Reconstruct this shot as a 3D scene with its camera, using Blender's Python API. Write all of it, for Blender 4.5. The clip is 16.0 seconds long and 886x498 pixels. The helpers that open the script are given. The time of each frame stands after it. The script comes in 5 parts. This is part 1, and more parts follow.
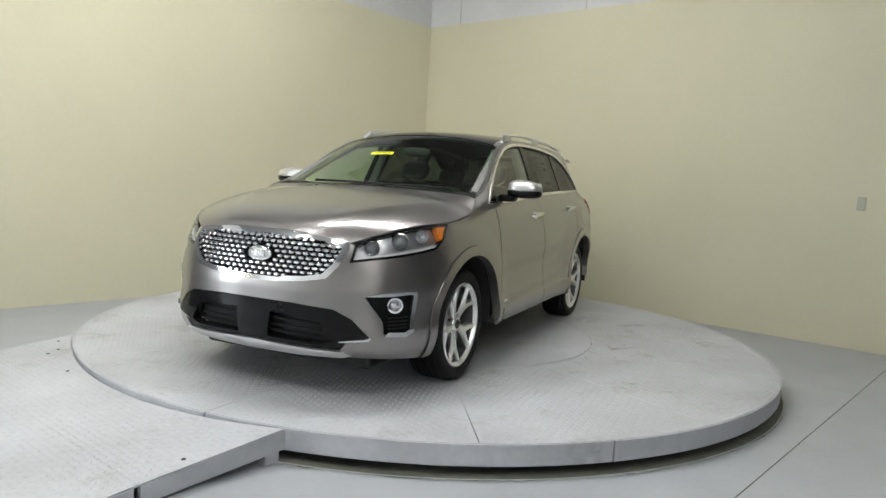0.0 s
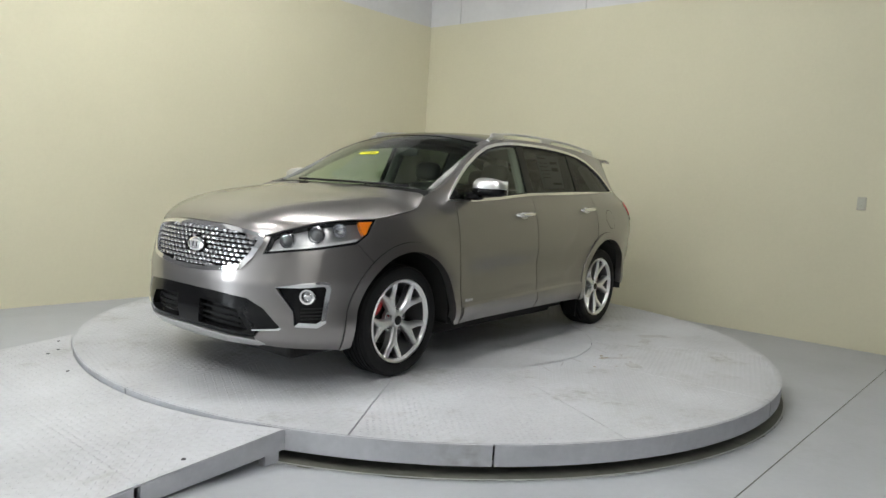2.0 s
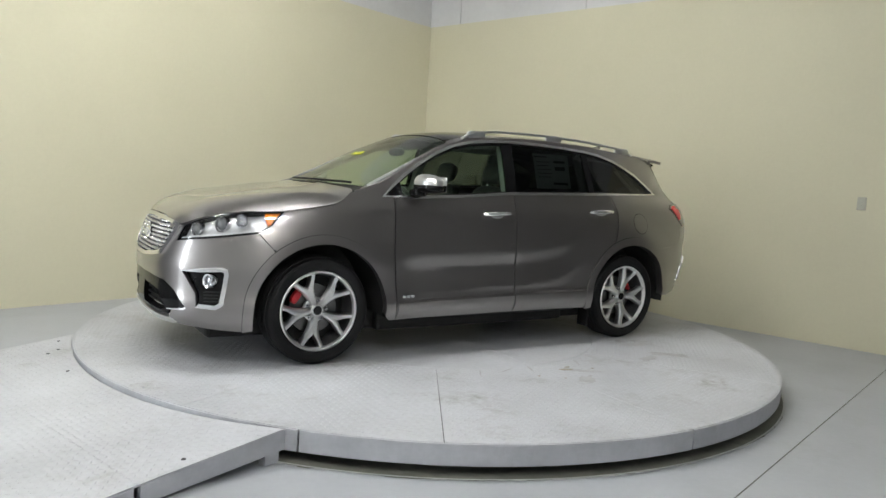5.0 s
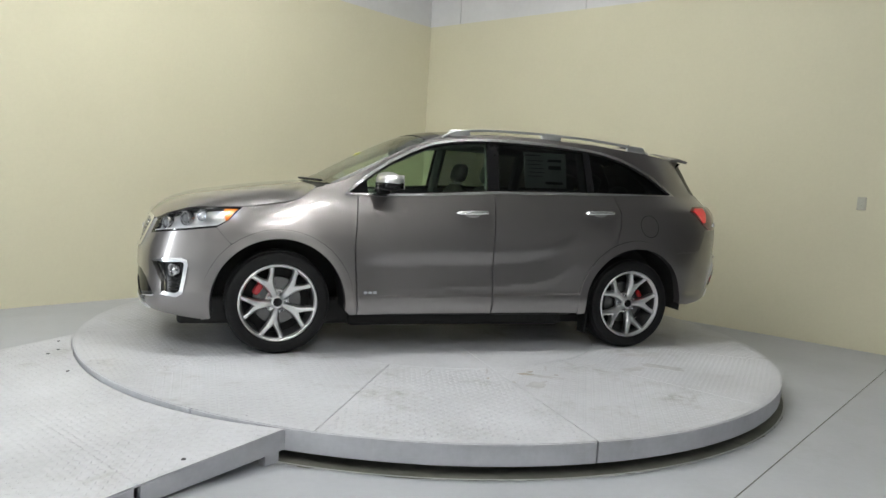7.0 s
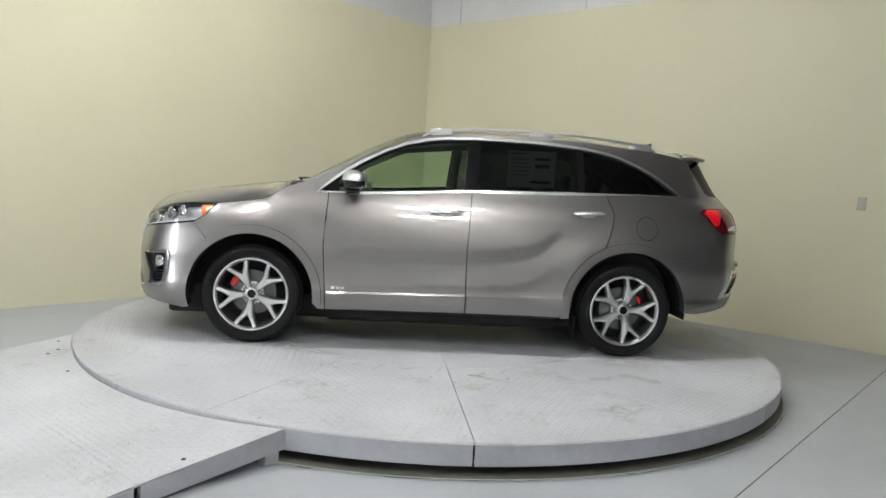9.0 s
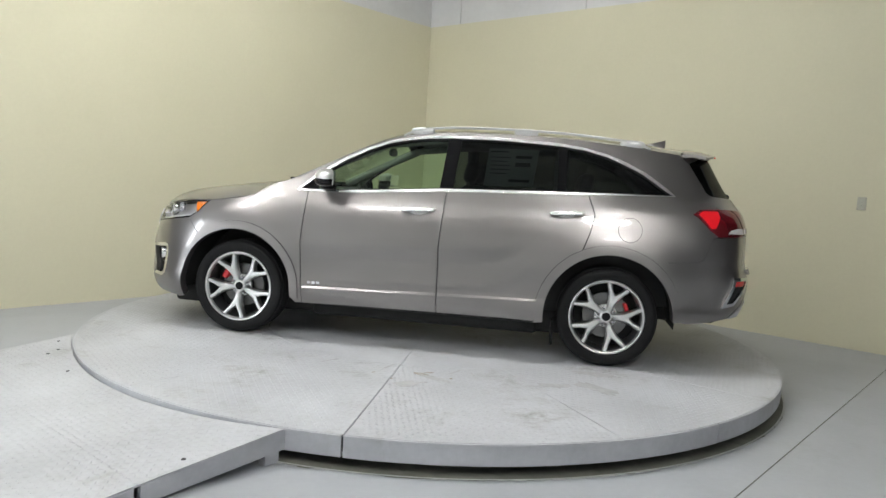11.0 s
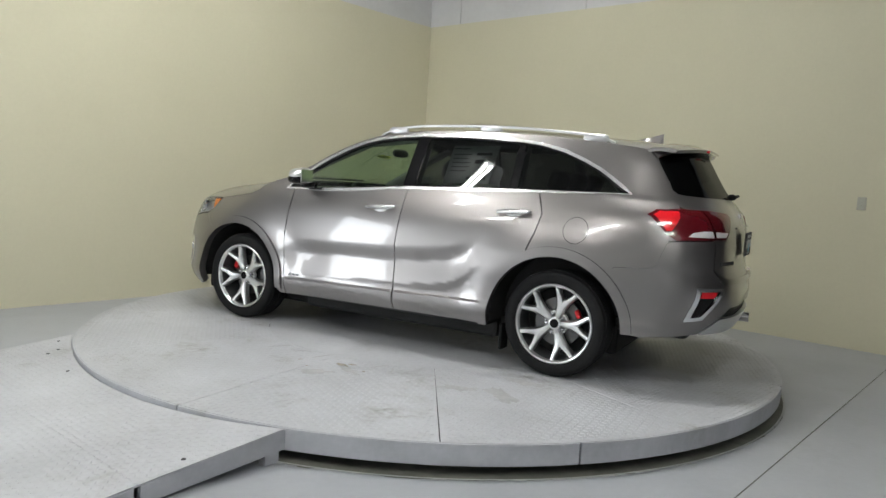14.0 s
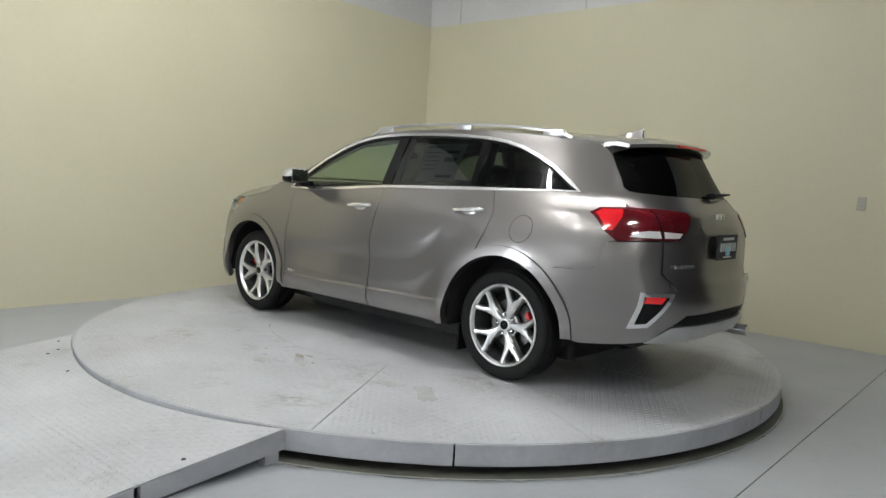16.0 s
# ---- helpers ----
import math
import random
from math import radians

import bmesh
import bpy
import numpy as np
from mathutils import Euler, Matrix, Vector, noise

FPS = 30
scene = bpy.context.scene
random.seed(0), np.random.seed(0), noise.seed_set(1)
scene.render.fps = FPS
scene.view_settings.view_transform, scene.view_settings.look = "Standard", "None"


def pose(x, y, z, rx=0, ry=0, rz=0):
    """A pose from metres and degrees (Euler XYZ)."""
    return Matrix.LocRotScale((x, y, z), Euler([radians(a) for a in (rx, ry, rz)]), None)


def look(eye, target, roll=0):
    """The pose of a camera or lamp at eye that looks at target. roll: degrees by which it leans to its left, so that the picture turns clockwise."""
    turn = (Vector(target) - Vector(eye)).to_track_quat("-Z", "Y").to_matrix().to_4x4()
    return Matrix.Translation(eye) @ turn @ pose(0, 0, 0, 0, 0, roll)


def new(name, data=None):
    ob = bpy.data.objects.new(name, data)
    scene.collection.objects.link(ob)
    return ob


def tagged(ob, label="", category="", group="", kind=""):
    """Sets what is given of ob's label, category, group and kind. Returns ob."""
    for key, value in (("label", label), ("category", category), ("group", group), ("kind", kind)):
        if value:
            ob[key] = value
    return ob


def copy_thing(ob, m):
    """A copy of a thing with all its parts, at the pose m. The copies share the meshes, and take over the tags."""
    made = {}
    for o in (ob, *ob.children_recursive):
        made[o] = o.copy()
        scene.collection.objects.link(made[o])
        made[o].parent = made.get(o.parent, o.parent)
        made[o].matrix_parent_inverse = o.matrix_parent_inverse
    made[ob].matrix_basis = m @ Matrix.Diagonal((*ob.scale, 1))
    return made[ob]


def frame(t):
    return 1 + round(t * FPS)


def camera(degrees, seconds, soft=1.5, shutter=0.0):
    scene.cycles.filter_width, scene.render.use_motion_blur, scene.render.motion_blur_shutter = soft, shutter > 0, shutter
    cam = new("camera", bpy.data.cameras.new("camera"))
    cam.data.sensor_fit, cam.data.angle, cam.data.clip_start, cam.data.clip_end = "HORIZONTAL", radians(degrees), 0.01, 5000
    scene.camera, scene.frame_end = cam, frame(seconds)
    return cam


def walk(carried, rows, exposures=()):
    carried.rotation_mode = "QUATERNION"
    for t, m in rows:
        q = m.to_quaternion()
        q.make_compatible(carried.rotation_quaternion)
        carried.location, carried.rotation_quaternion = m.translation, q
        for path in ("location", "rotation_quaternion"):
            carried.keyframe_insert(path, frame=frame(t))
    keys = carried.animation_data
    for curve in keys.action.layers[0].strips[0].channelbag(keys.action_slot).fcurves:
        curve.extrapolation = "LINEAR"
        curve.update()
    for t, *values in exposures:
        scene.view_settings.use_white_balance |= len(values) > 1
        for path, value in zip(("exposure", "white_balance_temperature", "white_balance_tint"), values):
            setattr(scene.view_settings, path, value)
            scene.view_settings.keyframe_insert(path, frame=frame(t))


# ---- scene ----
# camera: it stands still on a tripod
EYE = (0.0, -6.110, 1.430)
AHEAD = (0.00968, 0.99546, -0.09465)
cam = camera(63.31, 16.0)
STAND = look(EYE, [e + 5 * a for e, a in zip(EYE, AHEAD)], 3.453)
walk(cam, [(0.0, STAND), (16.0, STAND)], exposures=[(0.0, -0.14), (12.05, -0.12), (12.45, -0.40), (16.0, -0.40)])

# ---- plan of the place ----
TOP = 0.171                     # height of the turntable's top over the floor
RADIUS = 2.75
CORNER = Vector((-0.263, 4.756, 0))
ALONG_R = Vector((math.cos(radians(-40.76)), math.sin(radians(-40.76)), 0))   # along the wall behind, to its right
ALONG_L = Vector((math.cos(radians(228.9)), math.sin(radians(228.9)), 0))     # along the other wall, towards the viewer
YELLOW = 3.661                  # height of the painted walls
CEIL = 5.0
LONG_R, LONG_L = 11.5, 14.5
STUB = 7.7                      # where the painted wall behind ends; an unseen dark bay is added past it


def plan(r, l, z):
    """A place by its distance along the two walls from their corner."""
    return CORNER + ALONG_R * r + ALONG_L * l + Vector((0, 0, z))


# ---- light ----
world = bpy.data.worlds.new("world")
scene.world = world
world.use_nodes = True
sky = world.node_tree.nodes.new("ShaderNodeTexSky")
sky.sky_type, sky.sun_disc = "NISHITA", False
sky.sun_elevation, sky.sun_rotation = radians(40), radians(200)
world.node_tree.links.new(sky.outputs[0], world.node_tree.nodes["Background"].inputs[0])
world.node_tree.nodes["Background"].inputs[1].default_value = 0.10


def area(name, m, w, h, power, color):
    lamp = bpy.data.lights.new(name, "AREA")
    lamp.shape, lamp.size, lamp.size_y, lamp.energy, lamp.color = "RECTANGLE", w, h, power, color
    ob = new(name, lamp)
    ob.matrix_world = m
    return ob


DOOR_AT = plan(0.0, 12.0, 1.75)   # the open gate in the side wall, beyond the ramp's end
area("gate_daylight", look(DOOR_AT + ALONG_R * 0.12, DOOR_AT + ALONG_R * 5, 0), 2.6, 3.2, 340, (0.90, 0.96, 1.0))
# strip lights: over the turntable, over the ramp and behind the viewer
TUBES = [(-1.6, -1.1), (1.0, -1.1), (-0.2, -1.2), (-3.6, -2.9), (-4.8, -4.6), (-2.6, -5.8), (0.9, -5.6), (1.2, -8.2)]


# ---- materials ----
def material(name, color, rough=0.5, metal=0.0, grain=0.0, scale=20.0, stain=0.0, stain_scale=2.0, bump=0.0, bump_scale=200.0, coat=0.0, rand=0.0, spec=0.5, dirt=0.0, dirt_color=(0.2, 0.19, 0.165)):
    """A surface with fine grain, larger stains, relief and a coat."""
    m = bpy.data.materials.new(name)
    m.use_nodes = True
    n, lk = m.node_tree.nodes, m.node_tree.links
    b = n["Principled BSDF"]
    b.inputs["Base Color"].default_value = (*color, 1)
    b.inputs["Roughness"].default_value, b.inputs["Metallic"].default_value = rough, metal
    b.inputs["Coat Weight"].default_value, b.inputs["Coat Roughness"].default_value = coat, 0.03
    b.inputs["Specular IOR Level"].default_value = spec
    co = n.new("ShaderNodeTexCoord")
    out = None

    def mixed(fac_socket, amount, prev):
        mul = n.new("ShaderNodeMath")
        mul.operation = "MULTIPLY_ADD"
        mul.inputs[1].default_value, mul.inputs[2].default_value = 2 * amount, 1 - amount
        lk.new(fac_socket, mul.inputs[0])
        mx = n.new("ShaderNodeMix")
        mx.data_type, mx.blend_type = "RGBA", "MULTIPLY"
        mx.inputs[0].default_value = 1
        if prev is None:
            mx.inputs[6].default_value = (*color, 1)
        else:
            lk.new(prev, mx.inputs[6])
        lk.new(mul.outputs[0], mx.inputs[7])
        return mx.outputs[2]

    for amount, s, det in ((grain, scale, 4), (stain, stain_scale, 6)):
        if amount:
            t = n.new("ShaderNodeTexNoise")
            t.inputs["Scale"].default_value, t.inputs["Detail"].default_value = s, det
            lk.new(co.outputs["Object"], t.inputs["Vector"])
            out = mixed(t.outputs["Fac"], amount, out)
    if dirt:                                    # grimy patches with ragged outlines
        masks = []
        for sc, lo, hi in ((1.7, .53, .70), (16.0, .36, .62)):
            t, r = n.new("ShaderNodeTexNoise"), n.new("ShaderNodeMapRange")
            t.inputs["Scale"].default_value, t.inputs["Detail"].default_value, t.inputs["Roughness"].default_value = sc, 8, .6
            r.inputs["From Min"].default_value, r.inputs["From Max"].default_value = lo, hi
            lk.new(co.outputs["Object"], t.inputs["Vector"])
            lk.new(t.outputs["Fac"], r.inputs["Value"])
            masks.append(r.outputs[0])
        both_masks, amount = n.new("ShaderNodeMath"), n.new("ShaderNodeMath")
        both_masks.operation = amount.operation = "MULTIPLY"
        lk.new(masks[0], both_masks.inputs[0])
        lk.new(masks[1], both_masks.inputs[1])
        lk.new(both_masks.outputs[0], amount.inputs[0])
        amount.inputs[1].default_value = dirt
        mx = n.new("ShaderNodeMix")
        mx.data_type = "RGBA"
        lk.new(amount.outputs[0], mx.inputs[0])
        if out is None:
            mx.inputs[6].default_value = (*color, 1)
        else:
            lk.new(out, mx.inputs[6])
        mx.inputs[7].default_value = (*dirt_color, 1)
        out = mx.outputs[2]
    if rand:
        oi = n.new("ShaderNodeObjectInfo")
        out = mixed(oi.outputs["Random"], rand, out)
    if out is not None:
        lk.new(out, b.inputs["Base Color"])
    if bump:
        t = n.new("ShaderNodeTexNoise")
        t.inputs["Scale"].default_value, t.inputs["Detail"].default_value = bump_scale, 3
        lk.new(co.outputs["Object"], t.inputs["Vector"])
        bp = n.new("ShaderNodeBump")
        bp.inputs["Strength"].default_value, bp.inputs["Distance"].default_value = bump, 0.004
        lk.new(t.outputs["Fac"], bp.inputs["Height"])
        lk.new(bp.outputs["Normal"], b.inputs["Normal"])
    return m


YELLOW_PAINT = material("cream_yellow_wall_paint", (0.56, 0.532, 0.395), 0.75, grain=0.03, scale=30, stain=0.06, stain_scale=0.7, bump=0.15, bump_scale=60)
# for walls behind the viewer, pale only to brighten the car's reflections
UNSEEN_PALE = material("unseen_pale_wall", (0.72, 0.715, 0.70), 0.7, grain=0.04, scale=20, stain=0.08, stain_scale=1)
GREY_PANEL = material("grey_painted_panel", (0.54, 0.54, 0.545), 0.5, grain=0.05, scale=14, stain=0.12, stain_scale=1.2, bump=0.1, bump_scale=50, rand=0.05)
FLOOR_PAINT = material("grey_floor_paint", (0.355, 0.368, 0.39), 0.42, grain=0.05, scale=25, stain=0.24, stain_scale=0.9, bump=0.12, bump_scale=70, dirt=0.18)
# for walls out of view, dark only to darken the car's reflections
UNSEEN_DARK = material("unseen_dark_wall", (0.10, 0.10, 0.105), 0.7, grain=0.08, scale=20, stain=0.15, stain_scale=0.8)
CEIL_PAINT = material("grey_ceiling_paint", (0.20, 0.20, 0.20), 0.8, grain=0.03, scale=20, stain=0.05, stain_scale=1)
PLATE = material("grey_painted_tread_plate", (0.435, 0.442, 0.465), 0.42, grain=0.12, scale=30, stain=0.34, stain_scale=1.2, bump=0.1, bump_scale=90, dirt=0.8)
STEEL_GREY = material("grey_painted_steel", (0.41, 0.42, 0.45), 0.42, grain=0.10, scale=30, stain=0.26, stain_scale=4, bump=0.08, bump_scale=120, dirt=0.6)
DARK = material("dark_metal", (0.03, 0.03, 0.032), 0.6, grain=0.2, scale=20)
RUBBER = material("tyre_rubber", (0.008, 0.008, 0.0085), 0.6, grain=0.15, scale=60, bump=0.2, bump_scale=250, spec=0.2)


# ---- building helpers ----
def finish(bm, name, mats, parent=None, label="", smooth=False, loc=None):
    bmesh.ops.recalc_face_normals(bm, faces=bm.faces)
    me = bpy.data.meshes.new(name)
    bm.to_mesh(me)
    bm.free()
    for m in mats if isinstance(mats, (list, tuple)) else [mats]:
        me.materials.append(m)
    if smooth:
        me.polygons.foreach_set("use_smooth", [True] * len(me.polygons))
        me.set_sharp_from_angle(angle=radians(35))
    ob = new(name, me)
    if parent is not None:
        ob.parent = parent
    if label:
        ob["label"] = label
    return ob


def part(name, bm, mat, parent, label="", smooth=False):
    return finish(bm, name, mat, parent, label, smooth)


def prism(bm, poly, z0, z1):
    """A solid over a flat outline; z0 and z1 may be functions of (x, y)."""
    f0 = z0 if callable(z0) else (lambda x, y: z0)
    f1 = z1 if callable(z1) else (lambda x, y: z1)
    lo = [bm.verts.new((x, y, f0(x, y))) for x, y in poly]
    hi = [bm.verts.new((x, y, f1(x, y))) for x, y in poly]
    bm.faces.new(hi)
    bm.faces.new(lo[::-1])
    for i in range(len(poly)):
        j = (i + 1) % len(poly)
        bm.faces.new((lo[i], lo[j], hi[j], hi[i]))


def box(bm, x0, y0, z0, x1, y1, z1, bevel=0.0, m=None):
    vs = bmesh.ops.create_cube(bm, size=1, matrix=Matrix.LocRotScale(((x0 + x1) / 2, (y0 + y1) / 2, (z0 + z1) / 2), None, (x1 - x0, y1 - y0, z1 - z0)))["verts"]
    if bevel:
        es = list({e for v in vs for e in v.link_edges})
        vs = list({v for f in bmesh.ops.bevel(bm, geom=es, offset=bevel, segments=2, affect="EDGES", profile=0.5)["faces"] for v in f.verts} | {v for v in vs if v.is_valid})
    if m is not None:
        bmesh.ops.transform(bm, matrix=m, verts=vs)
    return vs


def wall_box(name, r0, l0, z0, r1, l1, z1, mat, label="", category="wall"):
    """A slab of the building, in distances along the two walls."""
    bm = bmesh.new()
    ps = [plan(r, l, 0) for r, l in ((r0, l0), (r1, l0), (r1, l1), (r0, l1))]
    prism(bm, [(p.x, p.y) for p in ps], z0, z1)
    return tagged(finish(bm, name, mat), label, category, kind="structure")


# ---- the hall ----
wall_box("floor", -4.0, -5.3, -0.2, LONG_R + 0.3, LONG_L + 0.3, 0.0, FLOOR_PAINT, "grey painted concrete floor with a joint", "floor")
wall_box("wall_north", -0.25, -0.25, 0, STUB, 0, YELLOW, YELLOW_PAINT, "cream yellow painted wall behind the turntable")
wall_box("wall_west_a", -0.25, 0.0, 0, 0, 6.8, YELLOW, YELLOW_PAINT, "cream yellow painted side wall")
# out of view; set dark so that the doors reflect less light
wall_box("wall_west_d", -0.25, 6.8, 0, 0, 10.65, YELLOW, UNSEEN_DARK, "unseen wall part, set dark to darken the car's reflections")
wall_box("wall_west_b", -0.25, 13.35, 0, 0, LONG_L, YELLOW, YELLOW_PAINT, "cream yellow painted side wall past the gate")
wall_box("wall_west_c", -0.25, 10.65, 3.45, 0, 13.35, YELLOW, YELLOW_PAINT, "cream yellow painted wall over the gate")
# unseen wall, split in dark and pale only to steer the car's reflections
wall_box("wall_east", LONG_R, 0, 0, LONG_R + 0.25, 8.0, CEIL, UNSEEN_DARK, "unseen east wall, set dark to darken the car's reflections")
wall_box("wall_east_b", LONG_R, 8.0, 0, LONG_R + 0.25, LONG_L, CEIL, UNSEEN_PALE, "unseen wall, set pale to brighten the car's reflections")
# unseen bay, added so that the car's side reflects something dark
wall_box("wall_bay_east", LONG_R, -5, 0, LONG_R + 0.25, 0, CEIL, UNSEEN_DARK, "wall of an unseen bay, added to darken reflections")
wall_box("wall_bay", STUB - 0.25, -5.25, 0, LONG_R + 0.25, -5, CEIL, UNSEEN_DARK, "wall of an unseen bay, added to darken reflections")
wall_box("wall_bay_side", STUB - 0.25, -5, 0, STUB, -0.25, CEIL, UNSEEN_DARK, "side of an unseen bay, added to darken reflections")
# out of view; kept pale to throw light back on the car
wall_box("wall_south", -0.25, LONG_L, 0, LONG_R + 0.25, LONG_L + 0.25, YELLOW, UNSEEN_PALE, "unseen wall, set pale to brighten the car's reflections")
wall_box("ceiling", -0.4, -5.4, CEIL, LONG_R + 0.4, LONG_L + 0.4, CEIL + 0.15, CEIL_PAINT, "grey painted ceiling over the hall", "ceiling")

# ---- materials of the vehicle ----
PAINT = material("taupe_silver_metallic_paint", (0.26, 0.244, 0.242), 0.30, metal=0.92, grain=0.03, scale=700, stain=0.02, stain_scale=3, coat=1.0)
CHROME = material("chrome", (0.82, 0.82, 0.83), 0.09, metal=1.0, stain=0.04, stain_scale=8)
TRIM = material("bright_trim", (0.86, 0.86, 0.86), 0.27, metal=1.0, grain=0.03, scale=200)
SATIN = material("satin_silver_trim", (0.62, 0.62, 0.62), 0.28, metal=0.9, grain=0.03, scale=300)
GRILLE_CHROME = material("dark_chrome", (0.62, 0.62, 0.63), 0.25, metal=1.0, grain=0.05, scale=100)
GLOSS_BLACK = material("gloss_black_plastic", (0.006, 0.006, 0.0065), 0.1, grain=0.1, scale=50, spec=0.2)
MATT_BLACK = material("matt_black_plastic", (0.009, 0.009, 0.0095), 0.6, grain=0.15, scale=150, bump=0.1, bump_scale=400, spec=0.14)
ALLOY = material("machined_alloy", (0.78, 0.78, 0.78), 0.3, metal=1.0, grain=0.04, scale=300)
ALLOY_DARK = material("dark_alloy_pocket", (0.13, 0.13, 0.135), 0.4, metal=0.7, grain=0.05, scale=100)
DISC_STEEL = material("brake_disc_steel", (0.16, 0.16, 0.16), 0.35, metal=1.0, grain=0.1, scale=120)
RED_CALIPER = material("red_caliper_paint", (0.55, 0.015, 0.02), 0.3, grain=0.05, scale=60, coat=0.5)
RED_LENS = material("red_lamp_lens", (0.10, 0.003, 0.007), 0.1, grain=0.1, scale=40, coat=1.0)
RED_BRIGHT = material("bright_red_lamp_lens", (0.75, 0.012, 0.02), 0.12, grain=0.1, scale=60, coat=1.0)
ORANGE_LENS = material("orange_indicator_lens", (0.85, 0.21, 0.01), 0.15, grain=0.08, scale=80, coat=1.0)
CLEAR_WHITE = material("clear_white_lens", (0.72, 0.72, 0.72), 0.15, grain=0.08, scale=120, coat=1.0)
LAMP_DARK = material("lamp_housing_dark", (0.55, 0.55, 0.56), 0.3, metal=0.8, grain=0.1, scale=60)
LENS_GREY = material("projector_glass", (0.16, 0.165, 0.17), 0.06, grain=0.1, scale=60, coat=1.0)
LAMP_CHROME = material("lamp_reflector_chrome", (0.6, 0.6, 0.62), 0.2, metal=1.0, grain=0.05, scale=100)
SEAT = material("dark_grey_seat_leather", (0.035, 0.034, 0.034), 0.5, grain=0.12, scale=60, bump=0.15, bump_scale=300)
CABIN = material("dark_cabin_trim", (0.03, 0.03, 0.031), 0.65, grain=0.12, scale=80)
CABIN_GREY = material("grey_pillar_trim", (0.17, 0.17, 0.165), 0.7, grain=0.05, scale=80)
PAPER = material("white_paper", (0.5, 0.52, 0.5), 0.7, grain=0.03, scale=40)
INK = material("black_ink", (0.03, 0.03, 0.03), 0.6, grain=0.05, scale=60)
YELLOW_LABEL = material("fluorescent_yellow_label", (0.85, 0.85, 0.02), 0.5, grain=0.03, scale=60)
BLUE_INK = material("pale_blue_ink", (0.25, 0.5, 0.6), 0.5, grain=0.05, scale=60)
UNDER = material("underbody_black", (0.012, 0.012, 0.012), 0.75, grain=0.2, scale=15)
HOSE = material("grey_pipe_steel", (0.3, 0.29, 0.28), 0.4, metal=0.8, grain=0.1, scale=60)


def glass(name, tint, gloss=0.02, graze=0.9):
    m = bpy.data.materials.new(name)
    m.use_nodes = True
    n, lk = m.node_tree.nodes, m.node_tree.links
    n.remove(n["Principled BSDF"])
    tr, gl, mx, fr, pw, ma = (n.new(k) for k in ("ShaderNodeBsdfTransparent", "ShaderNodeBsdfGlossy", "ShaderNodeMixShader", "ShaderNodeLayerWeight", "ShaderNodeMath", "ShaderNodeMath"))
    tr.inputs[0].default_value = (*tint, 1)
    gl.inputs["Roughness"].default_value = gloss
    fr.inputs[0].default_value = 0.5
    pw.operation, ma.operation = "POWER", "MULTIPLY_ADD"
    pw.inputs[1].default_value, ma.inputs[1].default_value, ma.inputs[2].default_value = 4.0, graze, 0.06
    lk.new(fr.outputs["Facing"], pw.inputs[0])
    lk.new(pw.outputs[0], ma.inputs[0])
    lk.new(ma.outputs[0], mx.inputs[0])
    lk.new(tr.outputs[0], mx.inputs[1])
    lk.new(gl.outputs[0], mx.inputs[2])
    lk.new(mx.outputs[0], n["Material Output"].inputs[0])
    return m


GREEN_GLASS = glass("green_tinted_glass", (0.66, 0.78, 0.66))
PRIVACY_GLASS = glass("dark_privacy_glass", (0.11, 0.125, 0.12), 0.02, 0.45)
REAR_GLASS = glass("black_rear_glass", (0.035, 0.038, 0.037), 0.03, 0.25)
LENS_GLASS = glass("clear_lamp_lens", (0.93, 0.94, 0.95))


# ---- the vehicle's outer form: x ahead, y to its left, z up from the turntable ----
def curve(*p):
    xs, ys, n = [a for a, _ in p], [b for _, b in p], len(p)
    d = [(ys[i + 1] - ys[i]) / (xs[i + 1] - xs[i]) for i in range(n - 1)]
    m = [d[0]] + [0 if d[i - 1] * d[i] <= 0 else 2 * d[i - 1] * d[i] / (d[i - 1] + d[i]) for i in range(1, n - 1)] + [d[-1]]

    def f(v):
        if v <= xs[0]:
            return ys[0]
        if v >= xs[-1]:
            return ys[-1]
        i = 0
        while xs[i + 1] < v:
            i += 1
        h = xs[i + 1] - xs[i]
        t = (v - xs[i]) / h
        return (2 * t**3 - 3 * t * t + 1) * ys[i] + (t**3 - 2 * t * t + t) * h * m[i] + (3 * t * t - 2 * t**3) * ys[i + 1] + (t**3 - t * t) * h * m[i + 1]
    return f


NOSE = curve((.18, 2.20), (.24, 2.29), (.30, 2.335), (.40, 2.35), (.52, 2.345), (.62, 2.345), (.70, 2.33), (.80, 2.305), (.90, 2.265), (.96, 2.225), (1.02, 2.15), (1.1, 2.05), (1.7, 1.5))
REAR = curve((.2, 2.3), (.3, 2.36), (.40, 2.42), (.50, 2.455), (.62, 2.465), (.70, 2.45), (.80, 2.42), (1.0, 2.41), (1.12, 2.38), (1.22, 2.32), (1.3, 2.26), (1.6, 2.08), (1.7, 2.0))
HALF = curve((.18, .87), (.26, .905), (.32, .932), (.38, .945), (.42, .945), (.47, .936), (.56, .933), (.68, .936), (.8, .930), (.9, .915), (1.0, .892), (1.06, .872), (1.12, .848), (1.17, .826), (1.2, .815), (1.3, .775), (1.4, .733), (1.5, .69), (1.6, .64), (1.7, .58))
NREAR = curve((.2, 5.0), (.45, 5.2), (.7, 7.0), (.95, 9.8), (1.1, 10), (1.25, 5.8), (1.6, 6.5))
NFRONT, MFRONT, MREAR = 7.9, 2.7, 3.5
AXLE, HUB_Z = 1.39, 0.358


FOLD = curve((-.95, .82), (-.9, .77), (-.82, .68), (-.7, .583), (-.571, .535), (-.166, .497), (.4, .478), (.95, .46))


